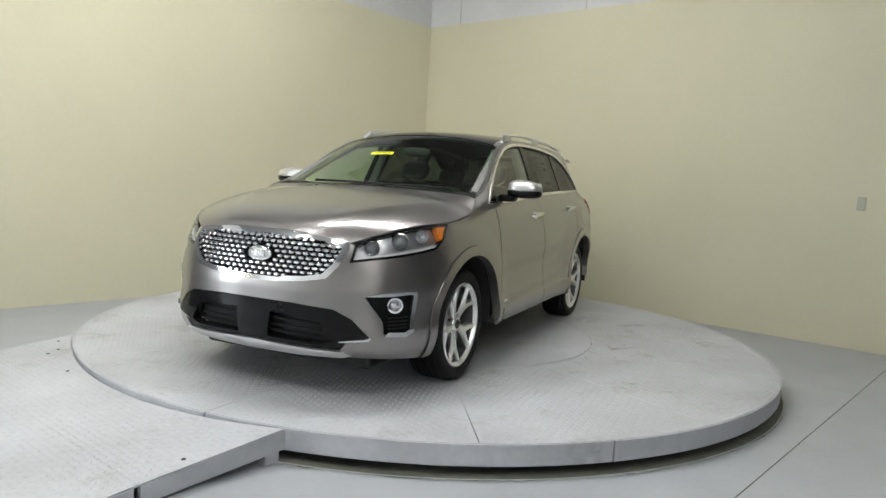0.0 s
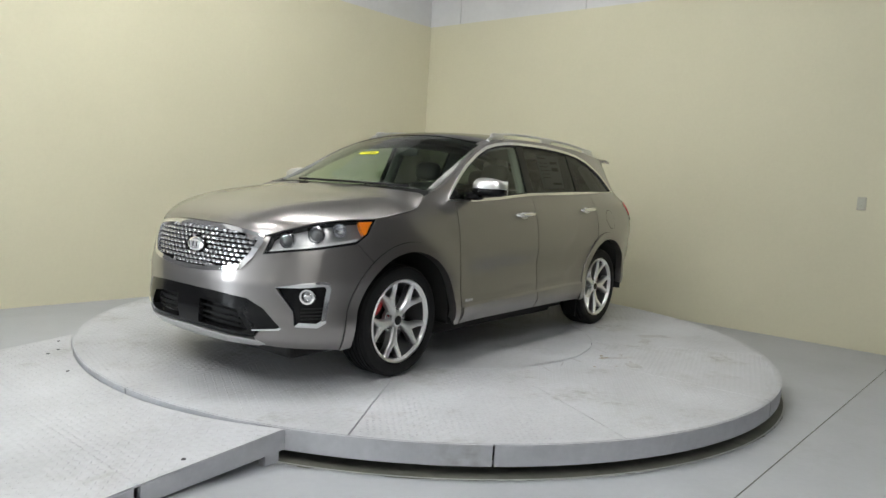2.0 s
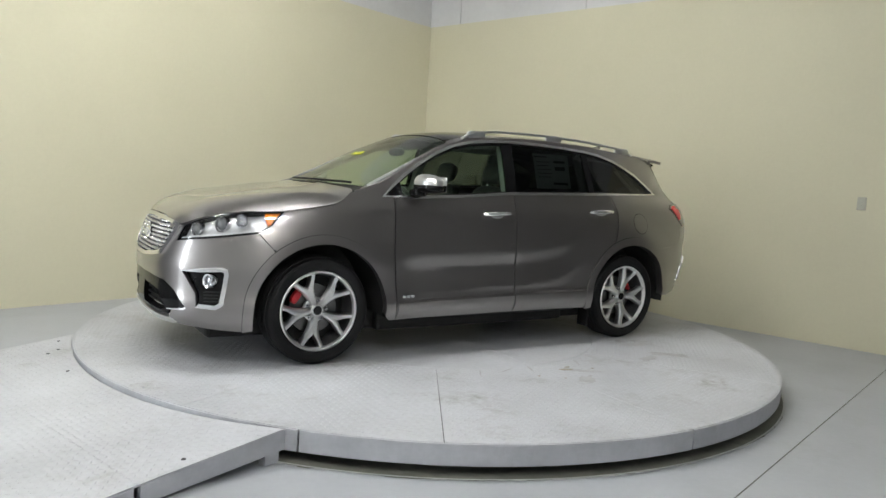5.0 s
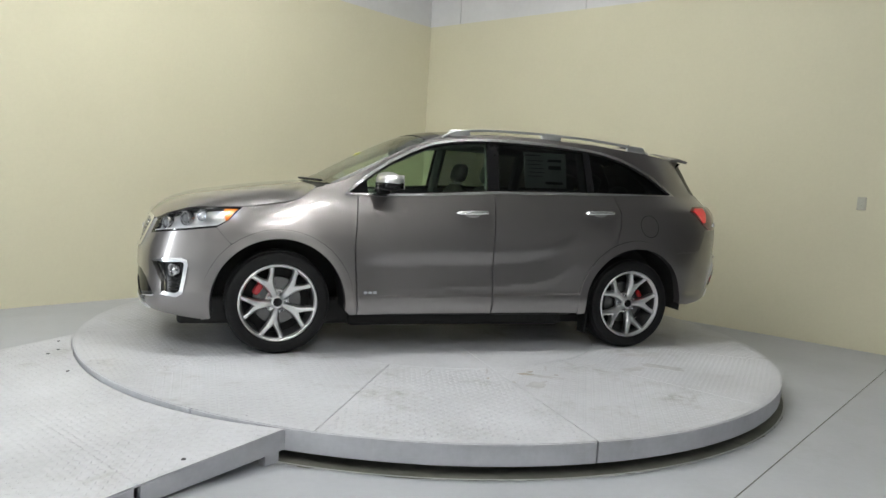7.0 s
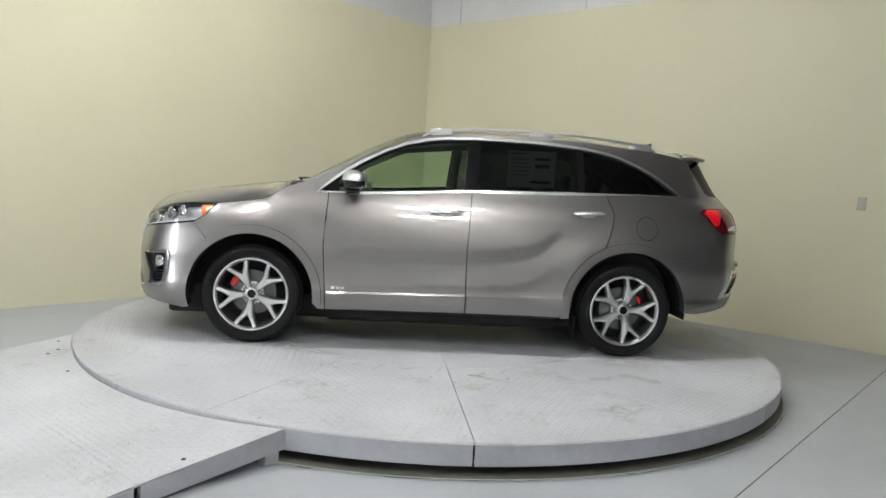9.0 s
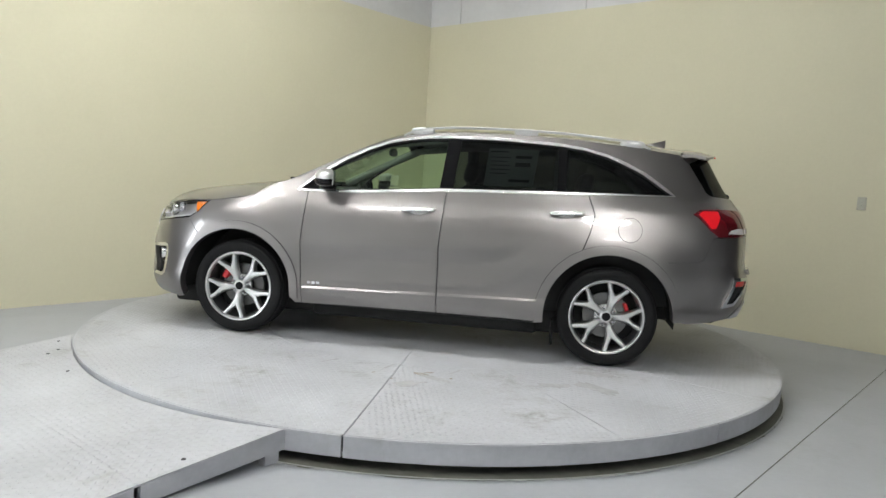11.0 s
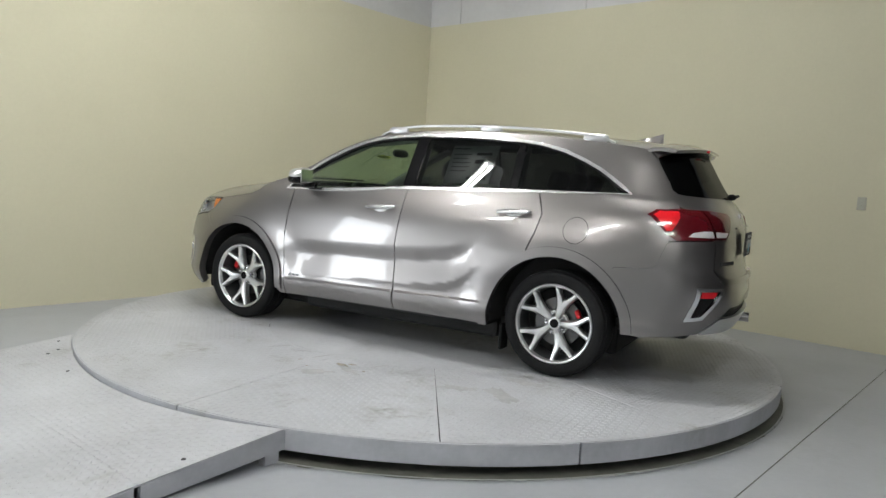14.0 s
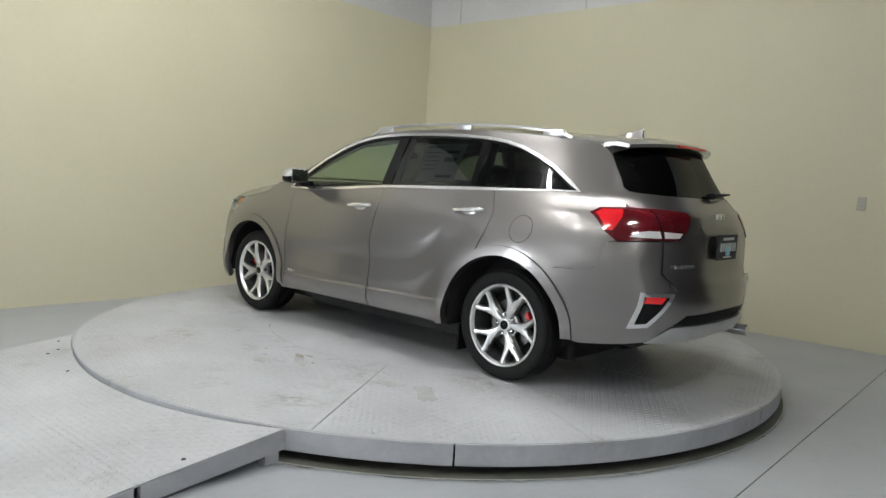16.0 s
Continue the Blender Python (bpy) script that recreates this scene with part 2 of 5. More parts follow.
def side_y(x, z):
    X, n, m = (NOSE(z), NFRONT, MFRONT) if x > 0 else (REAR(z), NREAR(z), MREAR)
    q = min(abs(x) / X, 0.99995)
    y = HALF(z) * (1 - q ** n) ** (1 / m)
    r = math.hypot(abs(x) - AXLE, z - HUB_Z)          # the wings swell round the wheels
    swell = max(0.0, min(1.0, (0.72 - r) / 0.24))
    y += 0.016 * swell * swell * (3 - 2 * swell)
    if -0.95 < x < 0.95 and z < 1.0:                   # the hollow low on the doors, with a crease that sweeps up behind
        d = z - FOLD(x)
        a = min(1.0, (0.95 - x) / 0.40, max(0.0, (x + .93) / 0.35))
        a = a * a * (3 - 2 * a)
        if d > 0.16:
            q = min(1.0, (d - 0.16) / 0.12)
            y -= 0.016 * a * (1 - q * q * (3 - 2 * q))
        elif d > 0:
            y -= 0.016 * a * d / 0.16
        else:
            y -= 0.008 * a * min(1.0, -d / 0.06)
    return y


def ring_table(X, w, n, m):
    ph = [math.asin((0.98 * i / 200) ** (m / 2)) for i in range(201)]
    c0 = math.cos(ph[-1]) ** (2 / n)
    ph += [math.acos(max(1e-9, (c0 * (1 - i / 200)) ** (n / 2))) for i in range(1, 200)]
    u, at, last = [], 0.0, None
    for p in ph:
        q = (X * max(0.0, math.cos(p)) ** (2 / n), w * math.sin(p) ** (2 / m))
        at += math.dist(q, last) if last else 0
        last = q
        u.append(at)
    return np.array(u), np.array(ph)


FRONT_TAB, REAR_TAB = ring_table(2.345, .935, NFRONT, MFRONT), ring_table(2.44, .93, 10, MREAR)


def ring(u, z, front):
    tab = FRONT_TAB if front else REAR_TAB
    p = float(np.interp(abs(u), tab[0], tab[1]))
    X, n, m = (NOSE(z), NFRONT, MFRONT) if front else (-REAR(z), NREAR(z), MREAR)
    x = X * max(0.0, math.cos(p)) ** (2 / n)
    y = HALF(z) * math.sin(p) ** (2 / m)
    r = math.hypot(abs(x) - AXLE, z - HUB_Z)
    swell = max(0.0, min(1.0, (0.72 - r) / 0.24))
    y += 0.016 * swell * swell * (3 - 2 * swell) * min(1, y / .7) ** 4
    return (x, y if u >= 0 else -y, z)


def by_y(y, z, front):
    m = MFRONT if front else MREAR
    tab = FRONT_TAB if front else REAR_TAB
    return (float(np.interp(math.asin(min(.9999, y / HALF(z)) ** (m / 2)), tab[1], tab[0])), z)


def by_x(x, z, front):
    n = NFRONT if front else NREAR(z)
    X = NOSE(z) if front else REAR(z)
    tab = FRONT_TAB if front else REAR_TAB
    return (float(np.interp(math.acos(min(.99999, abs(x) / X) ** (n / 2)), tab[1], tab[0])), z)


def FY(y, z): return by_y(y, z, True)
def FX(x, z): return by_x(x, z, True)
def RY(y, z): return by_y(y, z, False)
def RX(x, z): return by_x(x, z, False)
def on_side(x, z): return (x, side_y(x, z), z)
def on_front(u, z): return ring(u, z, True)
def on_rear(u, z): return ring(u, z, False)


MID = curve((-2.1, 1.595), (-1.9, 1.612), (-1.4, 1.648), (-.9, 1.675), (-.4, 1.678), (0, 1.662), (.2, 1.642), (.35, 1.605), (.5, 1.54), (.67, 1.455), (.9, 1.325), (1.1, 1.214), (1.21, 1.192), (1.5, 1.150), (1.77, 1.106), (2.0, 1.058), (2.12, 1.020), (2.2, .977), (2.25, .925))
EDGE = curve((-2.1, 1.50), (-1.83, 1.545), (-1.4, 1.588), (-1, 1.618), (-.6, 1.628), (-.2, 1.622), (0, 1.605), (.2, 1.575), (.43, 1.50), (.62, 1.405), (.8, 1.30), (.95, 1.225), (1.05, 1.19), (1.15, 1.165), (1.21, 1.125), (1.28, 1.075), (1.35, 1.055), (1.5, 1.029), (1.644, 1.008), (1.814, 1.001), (1.987, .978), (2.056, .956), (2.131, .927), (2.203, .887), (2.25, .85))


def on_top(x, v):
    e = EDGE(x)
    p = 2.4 if x < .3 else (2.2 if x < 1.15 else 2.2 + 3.0 * min(1, (x - 1.15) / .3))
    z = MID(x) - (MID(x) - e) * abs(v) ** p
    if x > 1.2:
        f = (abs(v) - (.50 + .30 * (2.25 - x))) / .075
        z += .007 * min(1, (x - 1.2) / .2) * min(1, max(0, 2.2 - x) / .25) * (1 / (1 + math.exp(-4 * f)) - max(0, min(1, f / 4)))
    return (x, v * side_y(x, e), z)


def shell(loops, fmap, su=0.05, sv=0.05, depth=0.022, off=0.0, tilt=None):
    """A panel: flat outlines, laid on a curved form, with a turned-in rim."""
    bm = bmesh.new()
    for loop in loops:
        vs = [bm.verts.new((a, b, 0)) for a, b in loop]
        for i in range(len(vs)):
            bm.edges.new((vs[i - 1], vs[i]))
    bmesh.ops.triangle_fill(bm, use_beauty=True, use_dissolve=False, edges=bm.edges[:])
    for k, step in ((0, su), (1, sv)):
        lo, hi = min(v.co[k] for v in bm.verts), max(v.co[k] for v in bm.verts)
        no = (1, 0, 0) if k == 0 else (0, 1, 0)
        for i in range(math.ceil(lo / step), math.floor(hi / step) + 1):
            at = i * step + 1e-4
            bmesh.ops.bisect_plane(bm, geom=bm.verts[:] + bm.edges[:] + bm.faces[:], dist=1e-5, plane_co=(at, 0, 0) if k == 0 else (0, at, 0), plane_no=no)
    bm.verts.ensure_lookup_table()
    bm.verts.index_update()
    V, N = [], []
    for v in bm.verts:
        a, b = v.co.x, v.co.y
        e = 2e-3
        p = Vector(fmap(a, b))
        du = Vector(fmap(a + e, b)) - Vector(fmap(a - e, b))
        dv = Vector(fmap(a, b + e)) - Vector(fmap(a, b - e))
        n = du.cross(dv)
        n = n.normalized() if n.length > 1e-12 else Vector((0, 0, 1))
        if n.dot(p - Vector((0, 0, 0.75))) < 0:
            n = -n
        V.append(p + n * (off + (tilt(a, b) if tilt else 0.0)))
        N.append(n)
    F = []
    for f in bm.faces:
        ids = [v.index for v in f.verts]
        c = (V[ids[1]] - V[ids[0]]).cross(V[ids[2]] - V[ids[0]])
        if len(ids) > 3:
            c += (V[ids[2]] - V[ids[0]]).cross(V[ids[3]] - V[ids[0]])
        F.append(ids if c.dot(N[ids[0]]) > 0 else ids[::-1])
    if tilt:
        N = [Vector((0, 0, 0)) for _ in V]
        for f in F:
            for i in range(1, len(f) - 1):
                c = (V[f[i]] - V[f[0]]).cross(V[f[i + 1]] - V[f[0]])
                for k in (f[0], f[i], f[i + 1]):
                    N[k] += c
        N = [n.normalized() for n in N]
    if depth:
        rim = [e for e in bm.edges if len(e.link_faces) == 1]
        for e in rim:
            i, j = (v.index for v in e.verts)
            c = Vector((0, 0, 0))
            for v in e.link_faces[0].verts:
                c += V[v.index] / len(e.link_faces[0].verts)
            n = (V[j] - V[i]).cross(N[i]).normalized()
            if n.dot((V[i] + V[j]) / 2 - c) < 0:
                n = -n
            k = len(V)
            V += [V[i].copy(), V[j].copy(), V[j] - N[j] * depth, V[i] - N[i] * depth]
            N += [n] * 4
            quad = [k, k + 1, k + 2, k + 3]
            if (V[k + 1] - V[k]).cross(V[k + 2] - V[k]).dot(n) < 0:
                quad.reverse()
            F.append(quad)
    bm.free()
    return V, F, N


def mirrored(s):
    V, F, N = s
    return [Vector((v.x, -v.y, v.z)) for v in V], [f[::-1] for f in F], [Vector((n.x, -n.y, n.z)) for n in N]


def emit(name, shells, mat, parent, label=""):
    V, F, N = [], [], []
    for s in shells:
        k = len(V)
        V += s[0]
        N += s[2]
        F += [[i + k for i in f] for f in s[1]]
    me = bpy.data.meshes.new(name)
    me.from_pydata(V, [], F)
    me.materials.append(mat)
    me.polygons.foreach_set("use_smooth", [True] * len(me.polygons))
    me.normals_split_custom_set_from_vertices(N)
    ob = new(name, me)
    ob.parent = parent
    if label:
        ob["label"] = label
    return ob


def both(name, s, mat, parent, label=""):
    """The same part on both sides of the vehicle."""
    ps = parent if isinstance(parent, tuple) else (parent, parent)
    return emit(name, [s], mat, ps[0], label), emit(name, [mirrored(s)], mat, ps[1], label)


def whole(name, s, mat, parent, label=""):
    """A part that goes across the middle of the vehicle."""
    return emit(name, [s, mirrored(s)], mat, parent, label)


def arc(cx, cz, r, a0, a1, n=10):
    return [(cx + r * math.cos(radians(a0 + (a1 - a0) * i / n)), cz + r * math.sin(radians(a0 + (a1 - a0) * i / n))) for i in range(n + 1)]


def shrunk(loop, d):
    """The outline moved inwards by d."""
    out, n = [], len(loop)
    area2 = sum(loop[i - 1][0] * loop[i][1] - loop[i][0] * loop[i - 1][1] for i in range(n))
    s = 1 if area2 > 0 else -1
    for i in range(n):
        a, b, c = (Vector(loop[j % n]) for j in (i - 1, i, i + 1))
        e1, e2 = (b - a).normalized(), (c - b).normalized()
        n1, n2 = Vector((-e1.y, e1.x)) * s, Vector((-e2.y, e2.x)) * s
        m = n1 + n2
        m = m / max(0.6, m.dot(n1)) if m.length > 1e-6 else n1
        out.append(tuple(b + m * d))
    return out


def tube(bm, pts, r, seg=8, closed=False):
    """A round bar along points."""
    pts = [Vector(p) for p in pts]
    rings, n = [], len(pts)
    for i, p in enumerate(pts):
        d = (pts[(i + 1) % n] - pts[i - 1]) if closed or 0 < i < n - 1 else (pts[1] - pts[0] if i == 0 else pts[-1] - pts[-2])
        d.normalize()
        s = d.cross(Vector((0, 0, 1)) if abs(d.z) < .9 else Vector((1, 0, 0))).normalized()
        t = d.cross(s)
        rr = r[i] if isinstance(r, (list, tuple)) else r
        rings.append([bm.verts.new(p + (s * math.cos(2 * math.pi * k / seg) + t * math.sin(2 * math.pi * k / seg)) * rr) for k in range(seg)])
    for i in range(n if closed else n - 1):
        a, b = rings[i], rings[(i + 1) % n]
        for k in range(seg):
            bm.faces.new((a[k], a[(k + 1) % seg], b[(k + 1) % seg], b[k]))
    if not closed:
        bm.faces.new(rings[0][::-1])
        bm.faces.new(rings[-1])


def blob(bm, c, r, e=2.5, seg=20, rings=12, m=None):
    """A rounded box: a squared ellipsoid."""
    def sg(v, p): return math.copysign(abs(v) ** p, v)
    vs = []
    for i in range(1, rings):
        a = -math.pi / 2 + math.pi * i / rings
        vs.append([bm.verts.new((c[0] + r[0] * sg(math.cos(a), 2 / e) * sg(math.cos(b), 2 / e), c[1] + r[1] * sg(math.cos(a), 2 / e) * sg(math.sin(b), 2 / e), c[2] + r[2] * sg(math.sin(a), 2 / e))) for b in [2 * math.pi * k / seg for k in range(seg)]])
    lo, hi = bm.verts.new((c[0], c[1], c[2] - r[2])), bm.verts.new((c[0], c[1], c[2] + r[2]))
    for i in range(len(vs) - 1):
        for k in range(seg):
            bm.faces.new((vs[i][k], vs[i][(k + 1) % seg], vs[i + 1][(k + 1) % seg], vs[i + 1][k]))
    for k in range(seg):
        bm.faces.new((lo, vs[0][(k + 1) % seg], vs[0][k]))
        bm.faces.new((hi, vs[-1][k], vs[-1][(k + 1) % seg]))
    allv = [v for row in vs for v in row] + [lo, hi]
    if m is not None:
        bmesh.ops.transform(bm, matrix=m, verts=allv)
    return allv


def spin(bm, prof, y_mid, seg=64, cx=0.0, cz=0.0, closed=True):
    """A body turned about the wheel's axle; prof holds (radius, y)."""
    rings = [[bm.verts.new((cx + r * math.cos(2 * math.pi * k / seg), y_mid + y, cz + r * math.sin(2 * math.pi * k / seg))) for k in range(seg)] for r, y in prof]
    for i in range(len(rings) if closed else len(rings) - 1):
        a, b = rings[i], rings[(i + 1) % len(rings)]
        for k in range(seg):
            bm.faces.new((a[k], a[(k + 1) % seg], b[(k + 1) % seg], b[k]))
    return rings


# ---- the vehicle ----
car = tagged(new("car"), "taupe silver metallic SUV with chrome trim, parked on the turntable", "car")

# outlines seen from the side (x, z)
DLO_BOT = [(.945, 1.128), (.62, 1.137), (.335, 1.153), (-.16, 1.193), (-1.009, 1.222), (-1.80, 1.244)]
DLO_TOP = [(-1.752, 1.275), (-1.665, 1.335), (-1.577, 1.392), (-1.46, 1.448), (-1.32, 1.503), (-1.16, 1.543), (-1.0, 1.563), (-.8, 1.576), (-.625, 1.583), (-.4, 1.586), (-.192, 1.583), (.0, 1.572), (.15, 1.553), (.31, 1.516), (.46, 1.455), (.626, 1.367), (.74, 1.292), (.832, 1.224)]
DLO = DLO_BOT + DLO_TOP


def belt(x):
    return float(np.interp(-x, [-p[0] for p in DLO_BOT], [p[1] for p in DLO_BOT]))


def upper(x):
    t = sorted(DLO_TOP)
    return float(np.interp(x, [p[0] for p in t], [p[1] for p in t]))


G = 0.0035   # half a panel gap
arch_f, arch_r = 0.455, 0.46
# front wing
fender = [(.865 + G, 1.135)] + [(.885 + G, .75), (.852 + G, .285)] + [(.905, .285)] + arc(AXLE, HUB_Z, arch_f, 185, 55, 18)[0:] + [(1.7245, .770), (1.8045, .8635), (1.724, .916), (1.644, 1.004), (1.5, 1.024), (1.35, 1.05), (1.28, 1.070), (1.21, 1.12), (1.15, 1.16), (1.05, 1.187), (.975, 1.213), (.95, 1.14)]
both("front_wing", shell([fender], on_side), PAINT, car)
# doors
door_f = [(.865 - G, 1.13), (.62, 1.135), (.335, 1.151), (-.16, 1.191), (-.18 + G, 1.19), (-.156 + G, .78), (-.166 + G, .296), (.852 - G, .285), (.885 - G, .75)]
door_r = [(-.18 - G, 1.191), (-1.009, 1.220), (-1.20 + G, 1.227), (-1.256 + G, 1.08), (-1.23 + G, .957), (-1.172 + G, .80)] + [p for p in arc(-AXLE, HUB_Z, .475, 66, 2, 10)] + [(-.915, .30), (-.166 - G, .296), (-.156 - G, .78)]
fd = both("front_door", shell([door_f], on_side, sv=.022), PAINT, car)
rd = both("rear_door", shell([door_r], on_side, su=.035, sv=.022), PAINT, car)
# quarter panel with the roof's side rail and the pillars
edge_line = [(x / 20, EDGE(x / 20) - 0.002) for x in range(19, -37, -1)]
quarter = [(.975, 1.21)] + edge_line + [(-1.858, 1.533), (-1.907, 1.488), (-2.008, 1.335), (-2.095, 1.188), (-2.125, 1.15), (-2.0, 1.145), (-1.955, 1.126), (-2.078, 1.008), (-2.119, .9745), (-2.078, .970), (-2.0195, .816), (-1.984, .797), (-1.777, .785)] + arc(-AXLE, HUB_Z, arch_r, 132, 64, 12) + [(-1.172 - G, .79), (-1.23 - G, .957), (-1.256 - G, 1.08), (-1.20 - G, 1.227), (-1.80, 1.246)] + DLO_TOP + [(.945, 1.13)]
both("side_panel", shell([quarter], on_side), PAINT, car)
# black strips set in below the doors, in place of the shade there
sill = [(.86, .283), (-.915, .297), (-.905, .262), (.86, .252)]
both("sill", shell([sill], on_side, off=-.09), MATT_BLACK, car, "black strip set in below the doors for the shade there")
# the ledge low on each door, with the bulged foot below it
def ledge(x):
    return float(np.interp(x, (-.90, .3, .85), (.440, .412, .402)))


for owner, x0, x1 in ((fd, .846, -.158), (rd, -.172, -.905)):
    xs = np.linspace(x0, x1, 9)
    top = [(x, ledge(x) + .018) for x in xs]
    mid = [(x, ledge(x)) for x in xs]
    low = [(x, np.interp(x, (-.90, .85), (.300, .288))) for x in xs]
    slope = shell([top + mid[::-1]], on_side, depth=0, sv=1, tilt=lambda a, b: .002 + .009 * min(1, max(0, (ledge(a) + .018 - b) / .018)))
    foot = shell([mid + low[::-1]], on_side, off=.011, depth=.03, sv=.03, tilt=lambda a, b: -.012 * max(0, (.36 - b) / .07))
    for k, mirror_it in enumerate((False, True)):
        emit("door_moulding", [mirrored(q) if mirror_it else q for q in (slope, foot)], PAINT, owner[k])
# wheel arch mouldings
for cx, r0, r1, a0, a1 in ((AXLE, .448, .507, 184, -13), (-AXLE, .452, .515, -7, 179)):
    loop = arc(cx, HUB_Z, r1, a0, a1, 30) + arc(cx, HUB_Z, r0, a1, a0, 30)
    both("wheel_arch", shell([loop], on_side, su=.04, sv=.04, off=.013, depth=.06), PAINT, car)
    both("arch_joint", shell([arc(cx, HUB_Z, r1 + .003, a0, a1, 30) + arc(cx, HUB_Z, r1 - .002, a1, a0, 30)], on_side, su=.04, sv=.04, off=.0025, depth=0), MATT_BLACK, car)
    liner = bmesh.new()
    rows = [[liner.verts.new((cx + .465 * math.cos(radians(a)), y, HUB_Z + .465 * math.sin(radians(a)))) for y in (.50, .885)] for a in range(-6, 187, 6)]
    back = [liner.verts.new((cx, .50, HUB_Z))]
    for i in range(len(rows) - 1):
        liner.faces.new((rows[i][0], rows[i][1], rows[i + 1][1], rows[i + 1][0]))
        liner.faces.new((rows[i][0], rows[i + 1][0], back[0]))
    other = liner.copy()
    bmesh.ops.transform(other, matrix=Matrix.Diagonal((1, -1, 1, 1)), verts=other.verts)
    part("wheel_liner", liner, UNDER, car, smooth=True)
    part("wheel_liner", other, UNDER, car, smooth=True)

# side glass with its chrome frame and the black pillar covers
glass_f = [(.80, 1.14), (.335, 1.160), (-.125, 1.196), (-.155, 1.572), (.0, 1.564), (.15, 1.545), (.31, 1.508), (.46, 1.447), (.626, 1.359), (.74, 1.284), (.81, 1.225)]
glass_r = [(-.215, 1.202), (-.98, 1.228), (-.975, 1.557), (-.8, 1.568), (-.625, 1.575), (-.4, 1.578), (-.245, 1.576)]
glass_q = [(-1.035, 1.231), (-1.77, 1.252), (-1.74, 1.277), (-1.577, 1.382), (-1.46, 1.438), (-1.32, 1.494), (-1.16, 1.534), (-1.03, 1.552)]
cover = [(.93, 1.131), (.79, 1.137), (.80, 1.228), (.832, 1.218)]
both("window_glass", shell([glass_f], on_side, off=-.012, depth=.004), GREEN_GLASS, fd, "green-tinted side window glass")
both("window_glass", shell([glass_r], on_side, off=-.012, depth=.004), PRIVACY_GLASS, rd, "dark privacy glass")
both("quarter_glass", shell([glass_q], on_side, off=-.010, depth=.004), PRIVACY_GLASS, car, "dark privacy glass")
both("pillar_cover", shell([[(-.122, 1.190), (-.218, 1.198), (-.248, 1.582), (-.152, 1.580)]], on_side, off=-.006), GLOSS_BLACK, car, "gloss black pillar cover")
both("pillar_cover", shell([[(-.978, 1.224), (-1.038, 1.228), (-1.033, 1.556), (-.972, 1.562)]], on_side, off=-.007), GLOSS_BLACK, car, "gloss black pillar cover")
both("mirror_base", shell([cover], on_side, off=-.006), GLOSS_BLACK, fd, "gloss black corner trim")
seal = shrunk(DLO, .016)
both("window_seal", shell([shrunk(DLO, .004), seal], on_side, off=-.009, depth=.02, su=.06), MATT_BLACK, car, "black rubber seal")
both("window_trim", shell([shrunk(DLO, -.014), shrunk(DLO, .007)], on_side, off=.005, depth=.012, su=.06), TRIM, car, "chrome window surround")

# bonnet, windscreen, roof
hood = [(2.242, 0), (2.242, .999)] + [(x, .999) for x in (2.203, 2.131, 2.056, 1.987, 1.9, 1.814, 1.72, 1.644, 1.5, 1.4, 1.32)] + [(1.26, .999), (1.21, .998), (1.17, .985), (1.155, .93), (1.165, .8), (1.19, .5), (1.20, 0)]
whole("bonnet", shell([hood], on_top, sv=.04, depth=.02), PAINT, car)
cowl = [(1.21, 0), (1.20, .5), (1.175, .8), (1.165, .93), (1.15, .99), (1.03, .985), (1.07, .8), (1.115, .5), (1.135, 0)]
whole("cowl", shell([cowl], on_top, sv=.1, off=-.012), MATT_BLACK, car, "matt black cowl below the windscreen")
screen = [(1.145, 0), (1.125, .5), (1.08, .8), (1.03, .965), (.95, .965), (.8, .96), (.62, .955), (.43, .95), (.32, .95), (.335, .5), (.34, 0)]
whole("windscreen", shell([screen], on_top, sv=.1, depth=.004, off=-.004), GREEN_GLASS, car, "clear green-tinted windscreen")
band = [(.40, .95), (.325, .945), (.335, .5), (.34, 0), (.40, 0), (.395, .5)]
whole("windscreen_band", shell([band], on_top, sv=.1, depth=.002, off=-.007), GLOSS_BLACK, car, "black shade band")
pillar = [(1.10, .975), (.95, .968), (.8, .963), (.62, .958), (.43, .953), (.30, .95), (.30, .998), (.43, .998), (.62, .998), (.8, .998), (.95, .998), (1.10, .998)]
both("pillar", shell([pillar], on_top, sv=.1, depth=.03), PAINT, car)
roof_side = [(.33, .90), (.33, .998), (-1.86, .998), (-1.86, .86), (-1.0, .88)]
both("roof_side", shell([roof_side], on_top, su=.08, sv=.08), PAINT, car)
whole("roof_glass", shell([[(.325, 0), (.32, .5), (.325, .895), (-.3, .88), (-1.0, .875), (-1.42, .86), (-1.42, 0)]], on_top, su=.08, sv=.12, off=-.001), GLOSS_BLACK, car, "black panoramic glass roof")
whole("roof_rear", shell([[(-1.425, 0), (-1.425, .86), (-1.86, .855), (-1.95, .6), (-1.96, 0)]], on_top, su=.08, sv=.12), PAINT, car)

# front bumper
arch_pts = [FX(x, z) for x, z in arc(AXLE, HUB_Z, .47, 50, -14, 12)]
GRILLE = [FY(0.000, 0.648), FY(0.149, 0.652), FY(0.325, 0.669), FY(0.444, 0.692), FY(0.500, 0.762), FY(0.534, 0.847), FY(0.521, 0.891), FY(0.428, 0.906), FY(0.259, 0.922), FY(0.000, 0.928)]
GRILLE_IN = [FY(0.000, 0.905), FY(0.141, 0.902), FY(0.201, 0.888), FY(0.259, 0.900), FY(0.429, 0.885), FY(0.492, 0.870), FY(0.498, 0.847), FY(0.468, 0.772), FY(0.417, 0.714), FY(0.314, 0.695), FY(0.222, 0.688), FY(0.161, 0.676), FY(0.000, 0.674)]
